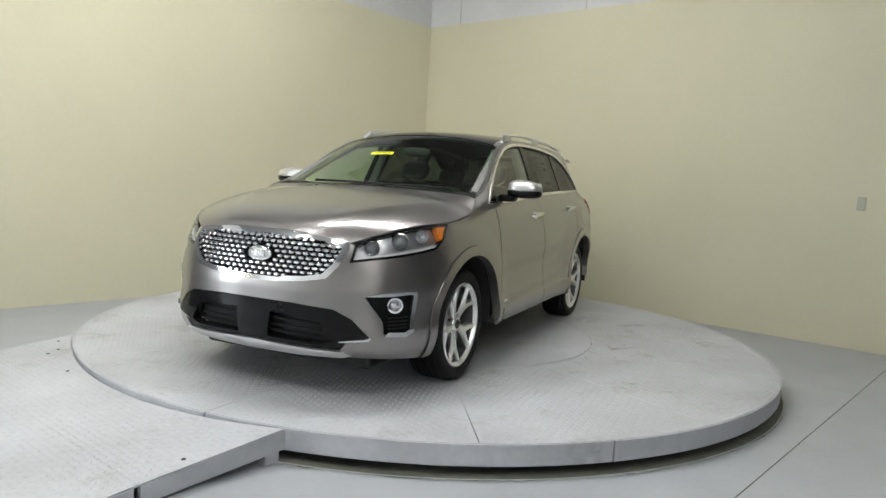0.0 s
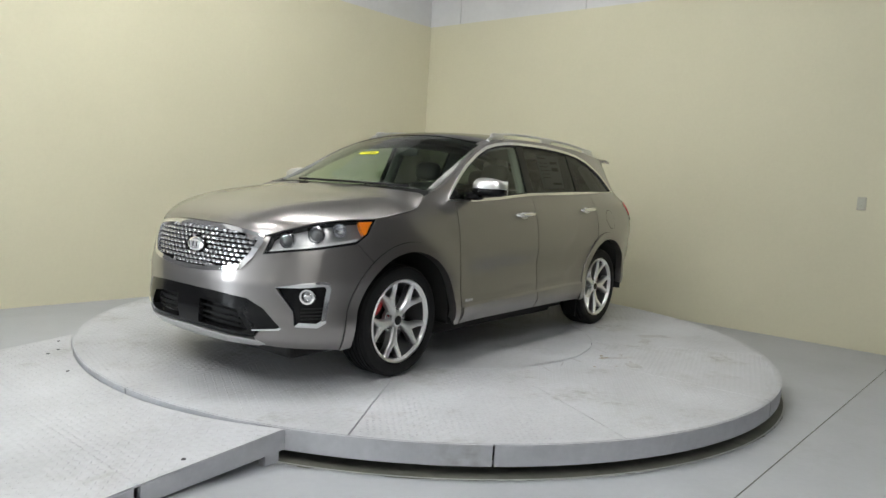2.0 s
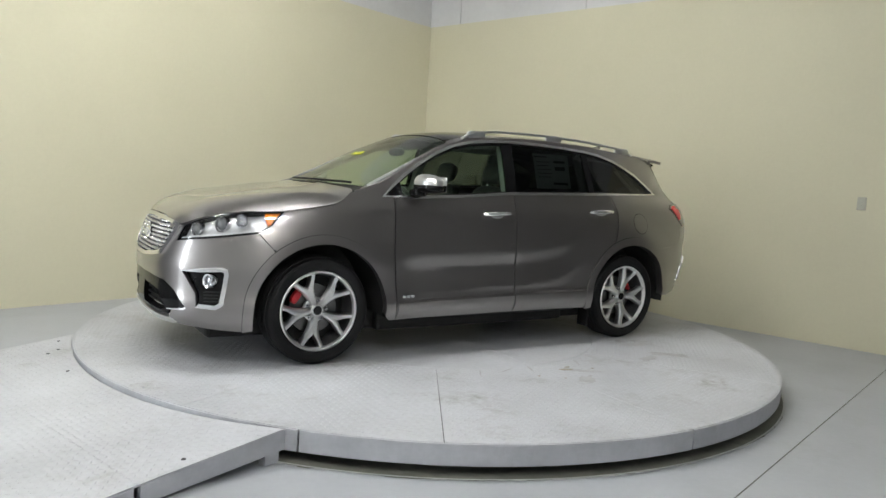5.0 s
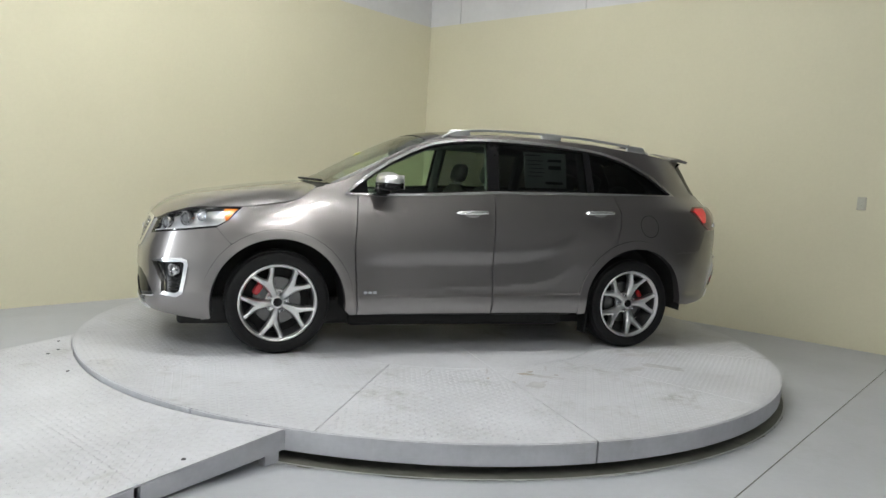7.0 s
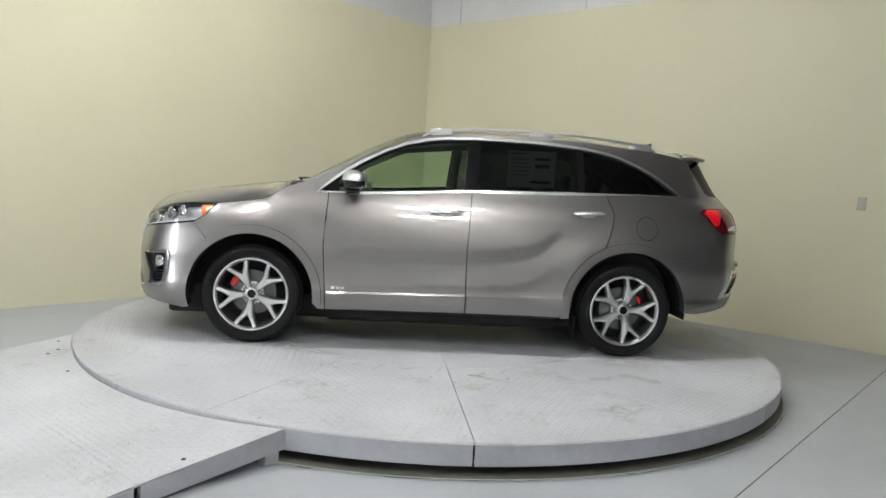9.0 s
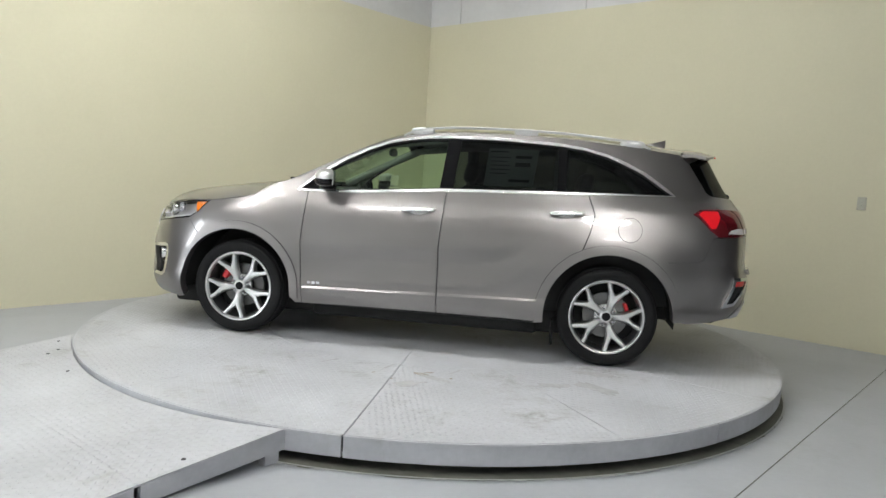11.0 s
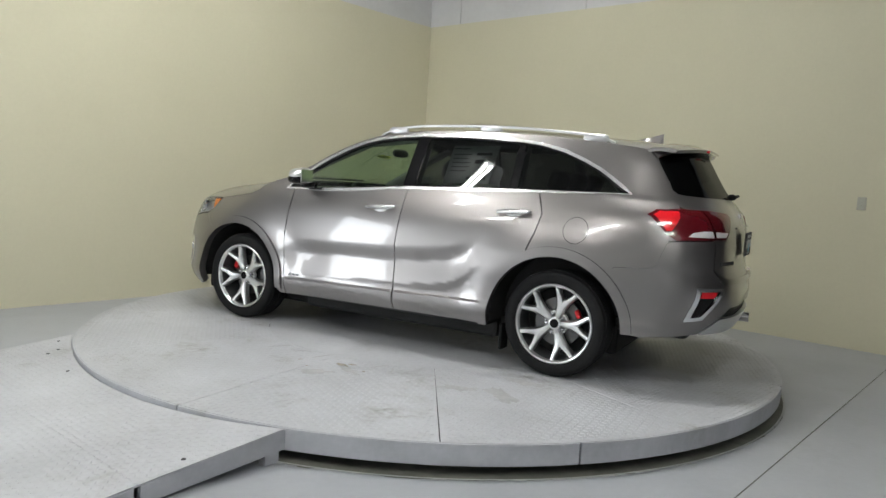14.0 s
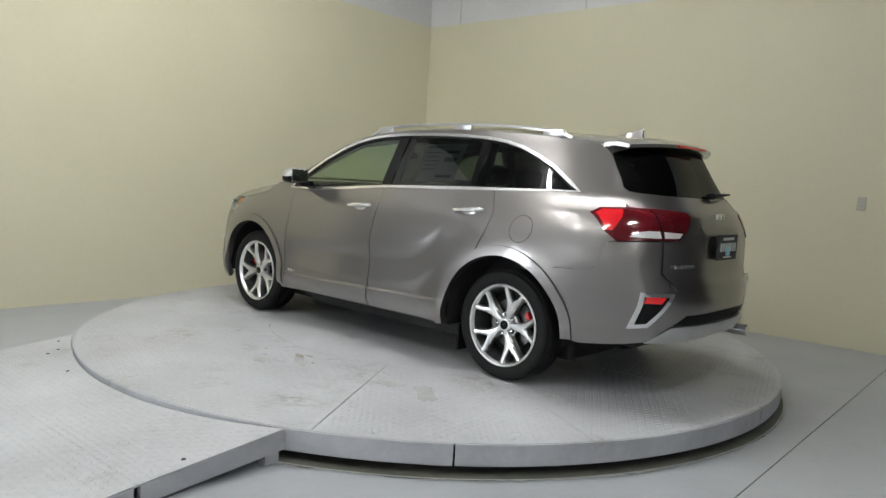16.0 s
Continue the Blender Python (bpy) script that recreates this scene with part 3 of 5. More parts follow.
FOG_OUT = [FY(0.644, 0.609), FY(0.748, 0.637), FX(2.013, 0.648), FX(1.981, 0.637), FX(1.975, 0.603), FX(2.004, 0.413), FX(2.044, 0.385), FY(0.737, 0.391), FY(0.726, 0.474)]
FOG_IN = shrunk(FOG_OUT, .014)
bumper = [FY(0.000, 0.648), FY(0.149, 0.652), FY(0.325, 0.669), FY(0.444, 0.692), FY(0.500, 0.762), FY(0.534, 0.847), FY(0.527, 0.885), FY(0.553, 0.885), FY(0.556, 0.852), FY(0.546, 0.784), FY(0.641, 0.801), FX(2.011, 0.829), FX(1.806, 0.861), FX(1.726, 0.769)] + arch_pts + [FX(1.876, 0.240), FY(0.720, 0.253), FY(0.567, 0.265), FY(0.534, 0.305), FY(0.572, 0.350), FY(0.672, 0.367), FY(0.682, 0.380), FY(0.589, 0.483), FY(0.493, 0.531), FY(0.250, 0.547), FY(0.000, 0.548)]
whole("front_bumper", shell([bumper, FOG_OUT], on_front, su=.04, sv=.04, depth=.03), PAINT, car)
whole("grille_frame", shell([GRILLE + GRILLE_IN], on_front, su=.04, sv=.03, off=.012, depth=.05), CHROME, car, "chrome grille surround")
grille_back = shell([[FY(0.000, 0.660)] + GRILLE[2:6] + [FY(0.511, 0.882), FY(0.259, 0.913), FY(0.000, 0.915)]], on_front, off=-.045, depth=0)
grille = whole("grille", grille_back, MATT_BLACK, car, "black grille with chrome lozenges")
# lozenges of the grille, staggered in rows


def within(poly, a, b):
    hit, n = False, len(poly)
    for i in range(n):
        (x0, y0), (x1, y1) = poly[i - 1], poly[i]
        if (y0 > b) != (y1 > b) and a < (x1 - x0) * (b - y0) / (y1 - y0) + x0:
            hit = not hit
    return hit


loz_v, loz_f = [], []
row, zz = 0, .688
while zz < .905:
    i = -15
    while i < 16:
        uc = i * .046 + (.023 if row % 2 else 0)
        if within(GRILLE_IN, abs(uc) + 1e-4, zz) and math.hypot(uc / .10, (zz - .793) / .052) > 1:
            k = len(loz_v)
            wx, wz = .0192, .0086
            base = [(-wx, 0), (-wx * .55, wz), (wx * .55, wz), (wx, 0), (wx * .55, -wz), (-wx * .55, -wz)]
            for s, d in ((1.15, -.03), (1.0, -.004), (.62, .0)):
                for a, b in base:
                    p = Vector(on_front(uc + a * s, zz + b * s))
                    loz_v.append(p + Vector((d, 0, 0)))
            for lv in (0, 1):
                for q in range(6):
                    loz_f.append([k + lv * 6 + q, k + lv * 6 + (q + 1) % 6, k + (lv + 1) * 6 + (q + 1) % 6, k + (lv + 1) * 6 + q])
            loz_f.append([k + 12 + q for q in range(6)])
        i += 1
    zz += .0255
    row += 1
me = bpy.data.meshes.new("grille_mesh")
me.from_pydata(loz_v, [], loz_f)
me.materials.append(GRILLE_CHROME)
ob = new("grille_mesh", me)
ob.parent = grille
tagged(ob, "satin chrome lozenges", kind="stuff")
# oval badge, lettering left as plain bars
bm = bmesh.new()
bmesh.ops.create_uvsphere(bm, u_segments=32, v_segments=12, radius=1, matrix=Matrix.LocRotScale((2.303, 0, .793), Euler((0, radians(-9), 0)), (.014, .083, .043)))
badge = part("badge", bm, CHROME, car, "plain oval chrome badge", True)
bm = bmesh.new()
bmesh.ops.create_uvsphere(bm, u_segments=32, v_segments=12, radius=1, matrix=Matrix.LocRotScale((2.306, 0, .7935), Euler((0, radians(-9), 0)), (.0135, .073, .034)))
part("badge_field", bm, LAMP_DARK, badge, smooth=True)
bm = bmesh.new()
for y in (-.038, 0, .038):
    box(bm, 2.314, y - .011, .776, 2.3215, y + .011, .811, .003)
part("badge_bar", bm, CHROME, badge)

# lower intake with its bar and slats
INTAKE = [FY(0.000, .318), FY(0.400, .306), FY(.530, .318), FY(0.551, 0.354), FY(0.672, 0.369), FY(0.682, 0.380), FY(0.589, 0.483), FY(0.493, 0.529), FY(0.250, 0.545), FY(0.000, 0.546)]
INTAKE_IN = [FY(0, .322), FY(.48, .322), FY(.54, .35), FY(.45, .48), FY(0, .49)]
INTAKE_IN2 = [FY(.10, .336), FY(.44, .330), FY(.50, .350), FY(.42, .458), FY(.30, .474), FY(.115, .482)]
intake = whole("lower_intake", shell([INTAKE, INTAKE_IN2], on_front, su=.04, sv=.03, off=-.006, depth=.05), GLOSS_BLACK, car, "gloss black lower air intake")
whole("intake_back", shell([INTAKE_IN], on_front, off=-.07, depth=0), UNDER, intake)
for z0 in (.362, .402, .440):
    both("slat", shell([[FY(.10, z0), FY(.42, z0 - .004), FY(.42, z0 + .006), FY(.10, z0 + .010)]], on_front, off=-.035, depth=.02), MATT_BLACK, intake)
both("intake_edge", shell([[FY(0.533, 0.351), FY(0.673, 0.365), FY(0.687, 0.381), FY(0.678, 0.384), FY(0.664, 0.376), FY(0.531, 0.358)]], on_front, su=.03, sv=.02, off=.003, depth=.01), CHROME, car, "thin chrome edge")
skid = [FY(0, .252), FY(.30, .256), FY(.54, .262), FY(.585, .275), FY(.545, .298), FY(.40, .300), FY(0, .312)]
whole("skid_plate", shell([skid], on_front, su=.04, sv=.025, off=.004, depth=.03), SATIN, car, "satin silver lower skid plate")

# fog lamps in their chrome brackets
FOG_BAND = shrunk(FOG_OUT, .026)
both("fog_lamp_frame", shell([FOG_OUT[:8] + FOG_BAND[7:0:-1]], on_front, su=.03, sv=.03, off=.010, depth=.03), CHROME, car, "chrome bracket round the fog lamp")
pods = both("fog_lamp", shell([shrunk(FOG_IN, -.008)], on_front, off=-.03, depth=0), GLOSS_BLACK, car, "round fog lamp in a black pod")


def facing(p, n, s=1):
    """The pose of a small part at p that looks along n."""
    p, n = Vector((p[0], p[1] * s, p[2])), Vector((n[0], n[1] * s, n[2]))
    return Matrix.Translation(p) @ n.to_track_quat("Z", "Y").to_matrix().to_4x4()


def lathe(bm, prof, m, seg=32):
    rings = [[bm.verts.new(m @ Vector((r * math.cos(2 * math.pi * k / seg), r * math.sin(2 * math.pi * k / seg), h))) for k in range(seg)] for r, h in prof]
    for a, b in zip(rings, rings[1:]):
        for k in range(seg):
            bm.faces.new((a[k], a[(k + 1) % seg], b[(k + 1) % seg], b[k]))
    return rings


for s, pod in zip((1, -1), pods):
    m = facing((2.080, .762, .558), (.85, .5, .02), s)
    bm = bmesh.new()
    lathe(bm, [(.047, -.03), (.047, .0), (.043, .006), (.034, .004), (.031, -.006), (.030, -.03)], m)
    part("fog_lamp_ring", bm, CHROME, pod, "chrome ring", True)
    bm = bmesh.new()
    lathe(bm, [(.031, -.012), (.02, -.004), (.008, .0), (.0005, .001)], m)
    part("fog_lamp_lens", bm, LAMP_CHROME, pod, "clear lens", True)
    for i in range(4):
        bm = bmesh.new()
        z = .425 + i * .02
        tube(bm, [(2.10, s * .735, z), (2.035, s * .79, z + .004), (1.998, s * .81, z + .006)], .005, 6)
        part("pod_rib", bm, MATT_BLACK, pod)

# headlamps
HEAD = [FY(0.558, 0.884), FY(0.612, 0.924), FX(1.989, 0.974), FX(1.895, 0.990), FX(1.813, 0.998), FX(1.644, 1.005), FX(1.724, 0.913), FX(1.801, 0.865), FX(2.011, 0.832), FY(0.641, 0.804), FY(0.549, 0.787)]
heads = both("headlamp", shell([HEAD], on_front, su=.04, sv=.03, off=-.045, depth=0), LAMP_DARK, car, "clear headlamp with twin projectors and orange indicator")
both("headlamp_lens", shell([shrunk(HEAD, .003)], on_front, su=.04, sv=.03, off=.0, depth=.004), LENS_GLASS, heads, "clear lens")
both("headlamp_bezel", shell([HEAD, shrunk(HEAD, .012)], on_front, su=.04, sv=.03, off=-.004, depth=.042), GLOSS_BLACK, heads, "gloss black bezel")
both("daylight_strip", shell([[FY(0.567, 0.798), FY(0.642, 0.815), FX(2.008, 0.844), FX(1.808, 0.875), FX(1.786, 0.891), FX(1.809, 0.889), FX(2.010, 0.858), FY(0.641, 0.828), FY(0.577, 0.814)]], on_front, su=.04, sv=.03, off=-.012, depth=.02), CLEAR_WHITE, heads, "white light guide along the lower edge")
both("indicator", shell([[FX(1.762, 0.988), FX(1.663, 0.997), FX(1.728, 0.921), FX(1.752, 0.912)]], on_front, su=.04, sv=.03, off=-.008, depth=.03), ORANGE_LENS, heads, "orange indicator")
for s, hl in zip((1, -1), heads):
    bm = bmesh.new()
    lathe(bm, [(.040, .010), (.036, -.006), (.026, -.018), (.012, -.024), (.0005, -.025)], facing((1.895, .806, .935), (.62, .78, .08), s))
    part("reflector", bm, LAMP_CHROME, hl, "bright reflector bowl", True)
    for p, n, r in (((2.130, .628, .865), (.86, .5, .05), .036), ((2.006, .733, .905), (.8, .6, .05), .040)):
        m = facing(p, n, s)
        bm = bmesh.new()
        lathe(bm, [(r * 1.25, -.04), (r * 1.22, .0), (r * 1.1, .006), (r, .002), (r * .98, -.02)], m)
        pr = part("projector", bm, LAMP_CHROME, hl, "chrome projector ring", True)
        bm = bmesh.new()
        lathe(bm, [(r * .97, -.015), (r * .8, -.002), (r * .5, .008), (r * .2, .012), (.0004, .0125)], m)
        part("projector_lens", bm, LENS_GREY, pr, "dark glass lens", True)

# ---- rear ----
arch_b = [RX(x, z) for x, z in arc(-AXLE, HUB_Z, .475, 130, 179, 12)]
LAMP = [RX(-1.931, 1.126), RX(-1.975, 1.158), RY(0.702, 1.166), RY(0.571, 1.163), RY(0.423, 1.150), RY(0.393, 1.129), RY(0.442, 1.068), RY(0.530, 0.994), RY(0.645, 0.991), RX(-2.120, 0.977), RX(-2.053, 1.020)]
WINDOW = [RY(0.000, 1.240), RY(.47, 1.247), RY(.60, 1.255), RX(-2.072, 1.262), RX(-2.036, 1.285), RX(-2.012, 1.333), RX(-1.935, 1.45), RX(-1.914, 1.492), RY(.42, 1.558), RY(0.000, 1.565)]
gate = [RY(0.000, 1.590), RY(0.341, 1.580), RX(-1.872, 1.543), RX(-1.911, 1.487), RX(-2.008, 1.330), RX(-2.103, 1.185), RX(-2.133, 1.170), RY(0.570, 1.168), RY(0.424, 1.155), RY(0.384, 1.130), RY(0.437, 1.064), RY(0.521, 0.989), RY(0.640, 0.986), RY(0.637, 0.802), RY(0.569, 0.742), RY(0.187, 0.732), RY(0.000, 0.731)]
tailgate = whole("tailgate", shell([gate + WINDOW], on_rear, su=.05, sv=.04), PAINT, car)
whole("rear_window", shell([shrunk(WINDOW, -.006)], on_rear, su=.06, sv=.05, off=-.008, depth=0), REAR_GLASS, tailgate, "dark privacy glass")
rear_bumper = [RY(0.000, 0.724), RY(0.187, 0.725), RY(0.578, 0.734), RY(0.644, 0.800), RY(0.647, 0.984), RX(-2.120, 0.970), RX(-2.0785, 0.967)] + [RX(-2.0785 + .058 * k / 6, .967 - .1525 * k / 6) for k in range(1, 7)] + [RX(-1.983, 0.796), RX(-1.90, 0.7905), RX(-1.779, 0.783)] + arch_b + [RX(-1.95, 0.352), RX(-2.115, 0.366), RY(0.658, 0.392), RY(0.562, 0.489), RY(0.461, 0.556), RY(0.000, 0.558)]
bump_r = whole("rear_bumper", shell([rear_bumper], on_rear, su=.05, sv=.04, depth=.03), PAINT, car)
whole("bumper_step", shell([[RY(0.000, 0.700), RY(0.557, 0.707), RY(0.605, 0.737), RY(0.574, 0.744), RY(0.000, 0.732)]], on_rear, su=.05, sv=.02, off=.02, depth=.03), PAINT, bump_r)
whole("lower_insert", shell([[RY(0.000, 0.478), RY(0.543, 0.483), RY(0.564, 0.495), RY(0.461, 0.556), RY(0.000, 0.558)]], on_rear, su=.05, sv=.03, off=-.018, depth=0), MATT_BLACK, car, "matt black lower insert")
whole("rear_skid_plate", shell([[RY(0.000, 0.400), RY(0.546, 0.391), RY(0.659, 0.389), RY(0.558, 0.484), RY(0.478, 0.489), RY(0.000, 0.482)]], on_rear, su=.05, sv=.025, off=.006, depth=.04), SATIN, car, "satin silver rear skid plate")
lamps = both("tail_lamp", shell([LAMP], on_rear, su=.04, sv=.03, off=.006, depth=.03), RED_LENS, car, "dark red wraparound tail lamp")
both("reflex_lens", shell([[RX(-1.967, 1.125), RX(-1.996, 1.147), RX(-2.103, 1.150), RX(-2.089, 1.035), RX(-2.057, 1.032)]], on_rear, su=.03, sv=.03, off=.009, depth=.004), RED_BRIGHT, lamps, "bright red lens")
both("reversing_lens", shell([[RX(-2.180, 1.003), RY(0.653, 1.002), RY(0.656, 1.041), RX(-2.256, 1.040), RX(-2.204, 1.028)]], on_rear, su=.03, sv=.02, off=.009, depth=.004), CLEAR_WHITE, lamps, "white reversing lens")
both("reversing_lens", shell([[RY(0.634, 1.004), RY(0.537, 1.005), RY(0.507, 1.033), RY(0.632, 1.039)]], on_rear, su=.03, sv=.02, off=.009, depth=.004), CLEAR_WHITE, lamps, "white reversing lens")
both("lamp_divider", shell([[RY(0.646, 0.993), RY(0.639, 0.993), RY(0.636, 1.164), RY(0.640, 1.164)]], on_rear, su=.03, sv=.03, off=.008, depth=.004), GLOSS_BLACK, lamps)
POD = [RY(0.742, 0.693), RY(0.573, 0.689), RY(0.672, 0.488), RY(0.745, 0.473)]
pod_r = both("reflector_frame", shell([POD, shrunk(POD, .024)], on_rear, su=.03, sv=.03, off=.012, depth=.02), CHROME, car, "chrome bracket round the rear reflector")
both("reflector_pocket", shell([shrunk(POD, .016)], on_rear, su=.03, sv=.03, off=.002, depth=0), GLOSS_BLACK, pod_r)
both("rear_reflector", shell([[RY(0.716, 0.668), RY(0.620, 0.666), RY(0.644, 0.630), RY(0.720, 0.630)]], on_rear, su=.03, sv=.02, off=.006, depth=.004), RED_BRIGHT, pod_r, "red reflector")
# plate with its dark insert card
bm = bmesh.new()
box(bm, -2.452, -.155, .872, -2.440, .155, 1.030, .004)
plate = part("dealer_plate", bm, INK, car, "black dealer plate with pale lettering")
for n, y0, y1, z0, z1, mt in [("plate_line", -.09, .09, .995, 1.012, PAPER), ("plate_line", -.06, .07, .886, .895, PAPER)] + [("plate_bar", -.125 + i * .0375, -.100 + i * .0375, .925, .978, PAPER) for i in range(7)]:
    bm = bmesh.new()
    box(bm, -2.4545, y0, z0, -2.4505, y1, z1)
    part(n, bm, mt, plate)
bm = bmesh.new()
box(bm, -2.4550, -.03, .90, -2.4510, .03, .955)
part("plate_picture", bm, BLUE_INK, plate)
# recess and handle strip over the plate
whole("plate_recess", shell([[RY(0.000, 0.858), RY(0.236, 0.858), RY(0.299, 1.055), RY(0.000, 1.062)]], on_rear, su=.05, sv=.04, off=.002, depth=.0), PAINT, tailgate)
whole("gate_strip", shell([[RY(0.000, 1.062), RY(0.308, 1.054), RY(0.313, 1.066), RY(0.000, 1.078)]], on_rear, su=.05, sv=.02, off=.012, depth=.012), PAINT, tailgate)
bm = bmesh.new()
for y in (-.052, 0, .052):
    box(bm, -2.392, y - .018, 1.118, -2.372, y + .018, 1.152, .003)
part("rear_badge", bm, CHROME, tailgate, "plain chrome emblem bars")
for i in range(7):
    a = on_rear(*RY(.585 - .032 * i, .840))
    bm = bmesh.new()
    box(bm, -.004, -.011, -.012, .004, .011, .012, m=facing(a, (-1, .42, .05)) @ pose(0, 0, 0, 0, 90, 0))
    part("name_bar", bm, CHROME, tailgate)
# spoiler: the roof drawn out past the window
sp_n = 14
bm = bmesh.new()
rows = []
for i in range(-sp_n, sp_n + 1):
    v = i / sp_n
    y = v * (.612 - .03 * abs(v))
    xb = -1.86 - .10 * (1 - v * v)
    xt = -2.165 + .13 * abs(v) ** 3
    zt = 1.572 - .03 * v * v
    zb = 1.614 - .062 * abs(v) ** 2.4
    rows.append([bm.verts.new(p) for p in ((xb, y, zb), ((xb + xt) / 2, y, (zb + zt) / 2 + .012), (xt, y, zt), (xt + .012, y, zt - .020), ((xb + xt) / 2 + .02, y, (zb + zt) / 2 - .012), (xb + .01, y, zb - .030))])
for a, b in zip(rows, rows[1:]):
    for k in range(6):
        bm.faces.new((a[k], a[(k + 1) % 6], b[(k + 1) % 6], b[k]))
bm.faces.new(rows[0])
bm.faces.new(rows[-1][::-1])
spoiler = part("spoiler", bm, PAINT, car, "roof spoiler", True)
bm = bmesh.new()
rows = []
for i in range(-12, 13):
    v = i / 12
    y = v * .52
    xb, xt = -1.90 - .11 * (1 - v * v), -2.150 + .13 * abs(v) ** 3
    zt = 1.546 - .03 * v * v
    rows.append([bm.verts.new(p) for p in ((xb - .03, y, 1.515), ((xb + xt) / 2, y, zt - .020), (xt + .012, y, zt - .002), (xt + .02, y, zt + .006), (xb, y, 1.54))])
for a, b in zip(rows, rows[1:]):
    for k in range(5):
        bm.faces.new((a[k], a[(k + 1) % 5], b[(k + 1) % 5], b[k]))
part("spoiler_underside", bm, GLOSS_BLACK, spoiler, "black underside", True)
bm = bmesh.new()
box(bm, -2.174, -.20, 1.551, -2.150, .20, 1.566, .004)
part("stop_lamp", bm, RED_BRIGHT, spoiler, "red high stop lamp")
# roof fin, rear wiper
bm = bmesh.new()
fin = []
for x, h, w in ((-1.60, .0, .012), (-1.66, .018, .030), (-1.72, .036, .034), (-1.78, .058, .026), (-1.815, .072, .012), (-1.80, .03, .03), (-1.81, .0, .032)):
    z = MID(x) - .002
    fin.append([bm.verts.new((x, -w, z)), bm.verts.new((x, -w * .4, z + h)), bm.verts.new((x, w * .4, z + h)), bm.verts.new((x, w, z))])
for a, b in zip(fin, fin[1:]):
    for k in range(3):
        bm.faces.new((a[k], a[k + 1], b[k + 1], b[k]))
part("roof_fin", bm, PAINT, car, "shark-fin antenna", True)
bm = bmesh.new()
blob(bm, (-2.315, 0, 1.262), (.03, .035, .022), 2.5, 14, 8)
tube(bm, [(-2.335, 0, 1.265), (-2.342, -.12, 1.272), (-2.315, -.30, 1.278)], [.013, .010, .006], 8)
part("rear_wiper", bm, MATT_BLACK, tailgate, "black rear wiper", True)
# front wipers
for y0, y1 in ((.60, .05), (.10, -.45)):
    bm = bmesh.new()
    pts = [on_top(1.175 - .10 * (abs(y) / .75) ** 2 - .02, y / .80) for y in np.linspace(y0, y1, 8)]
    tube(bm, [(p[0], p[1], p[2] + .012) for p in pts], .009, 6)
    part("wiper", bm, MATT_BLACK, car, "black windscreen wiper", True)
# roof rails
for s in (1, -1):
    bm = bmesh.new()
    xs = np.linspace(.20, -1.63, 30)
    pts = []
    for i, x in enumerate(xs):
        t = i / 29
        lift = .034 * min(1, math.sin(math.pi * t) * 4.5) ** .6 if 0 < t < 1 else 0
        b = on_top(x, .955)
        pts.append((x, s * (b[1] - .004), b[2] + lift))
    rr = []
    for p in pts:
        rr.append([bm.verts.new((p[0], p[1] + a, p[2] + b)) for a, b in ((-.015, -.007), (-.016, .004), (-.008, .011), (.008, .011), (.016, .004), (.015, -.007))])
    for a, b in zip(rr, rr[1:]):
        for k in range(6):
            bm.faces.new((a[k], a[(k + 1) % 6], b[(k + 1) % 6], b[k]))
    bm.faces.new(rr[0])
    bm.faces.new(rr[-1][::-1])
    rail = part("roof_rail", bm, SATIN, car, "satin silver roof rail", True)
    for x in (.06, -.72, -1.50):
        bm = bmesh.new()
        b = on_top(x, .955)
        blob(bm, (x, s * (b[1] - .004), b[2] + .018), (.09, .017, .03), 3, 12, 8)
        part("rail_foot", bm, SATIN, rail, smooth=True)
# door mirrors
for s, door in zip((1, -1), fd):
    bm = bmesh.new()
    vs = blob(bm, (0, 0, 0), (.088, .122, .062), 2.5, 24, 14)
    for v in vs:
        if v.co.x < 0:
            v.co.x *= .55
        v.co.z *= 1 - .18 * (v.co.y / .118)
    bmesh.ops.transform(bm, matrix=Matrix.Translation((.675, s * 1.0, 1.232)) @ pose(0, 0, 0, 0, 0, s * 12) @ Matrix.Diagonal((1, s, 1, 1)), verts=bm.verts)
    mirror = part("door_mirror", bm, SATIN, door, "silver door mirror with a black foot", True)
    bm = bmesh.new()
    vs = blob(bm, (0, 0, -.026), (.0895, .123, .040), 2.7, 24, 14)
    for v in vs:
        if v.co.x < 0:
            v.co.x *= .57
    bmesh.ops.transform(bm, matrix=Matrix.Translation((.675, s * 1.0, 1.232)) @ pose(0, 0, 0, 0, 0, s * 12) @ Matrix.Diagonal((1, s, 1, 1)), verts=bm.verts)
    part("mirror_shell", bm, GLOSS_BLACK, mirror, "gloss black lower shell", True)
    bm = bmesh.new()
    blob(bm, (.70, s * .885, 1.165), (.055, .07, .028), 3, 16, 8)
    part("mirror_foot", bm, GLOSS_BLACK, mirror, smooth=True)
    bm = bmesh.new()
    box(bm, -.003, -.095, -.05, .003, .095, .05, .002, m=Matrix.Translation((.622, s * 1.005, 1.230)) @ pose(0, 0, 0, 0, 0, s * 12))
    part("mirror_glass", bm, CHROME, mirror, "mirror glass")
    bm = bmesh.new()
    tube(bm, [(.655, s * 1.117, 1.222), (.72, s * 1.09, 1.224), (.755, s * 1.015, 1.226), (.762, s * .965, 1.226)], .006, 6)
    part("mirror_indicator", bm, CLEAR_WHITE, mirror, "thin indicator strip", True)
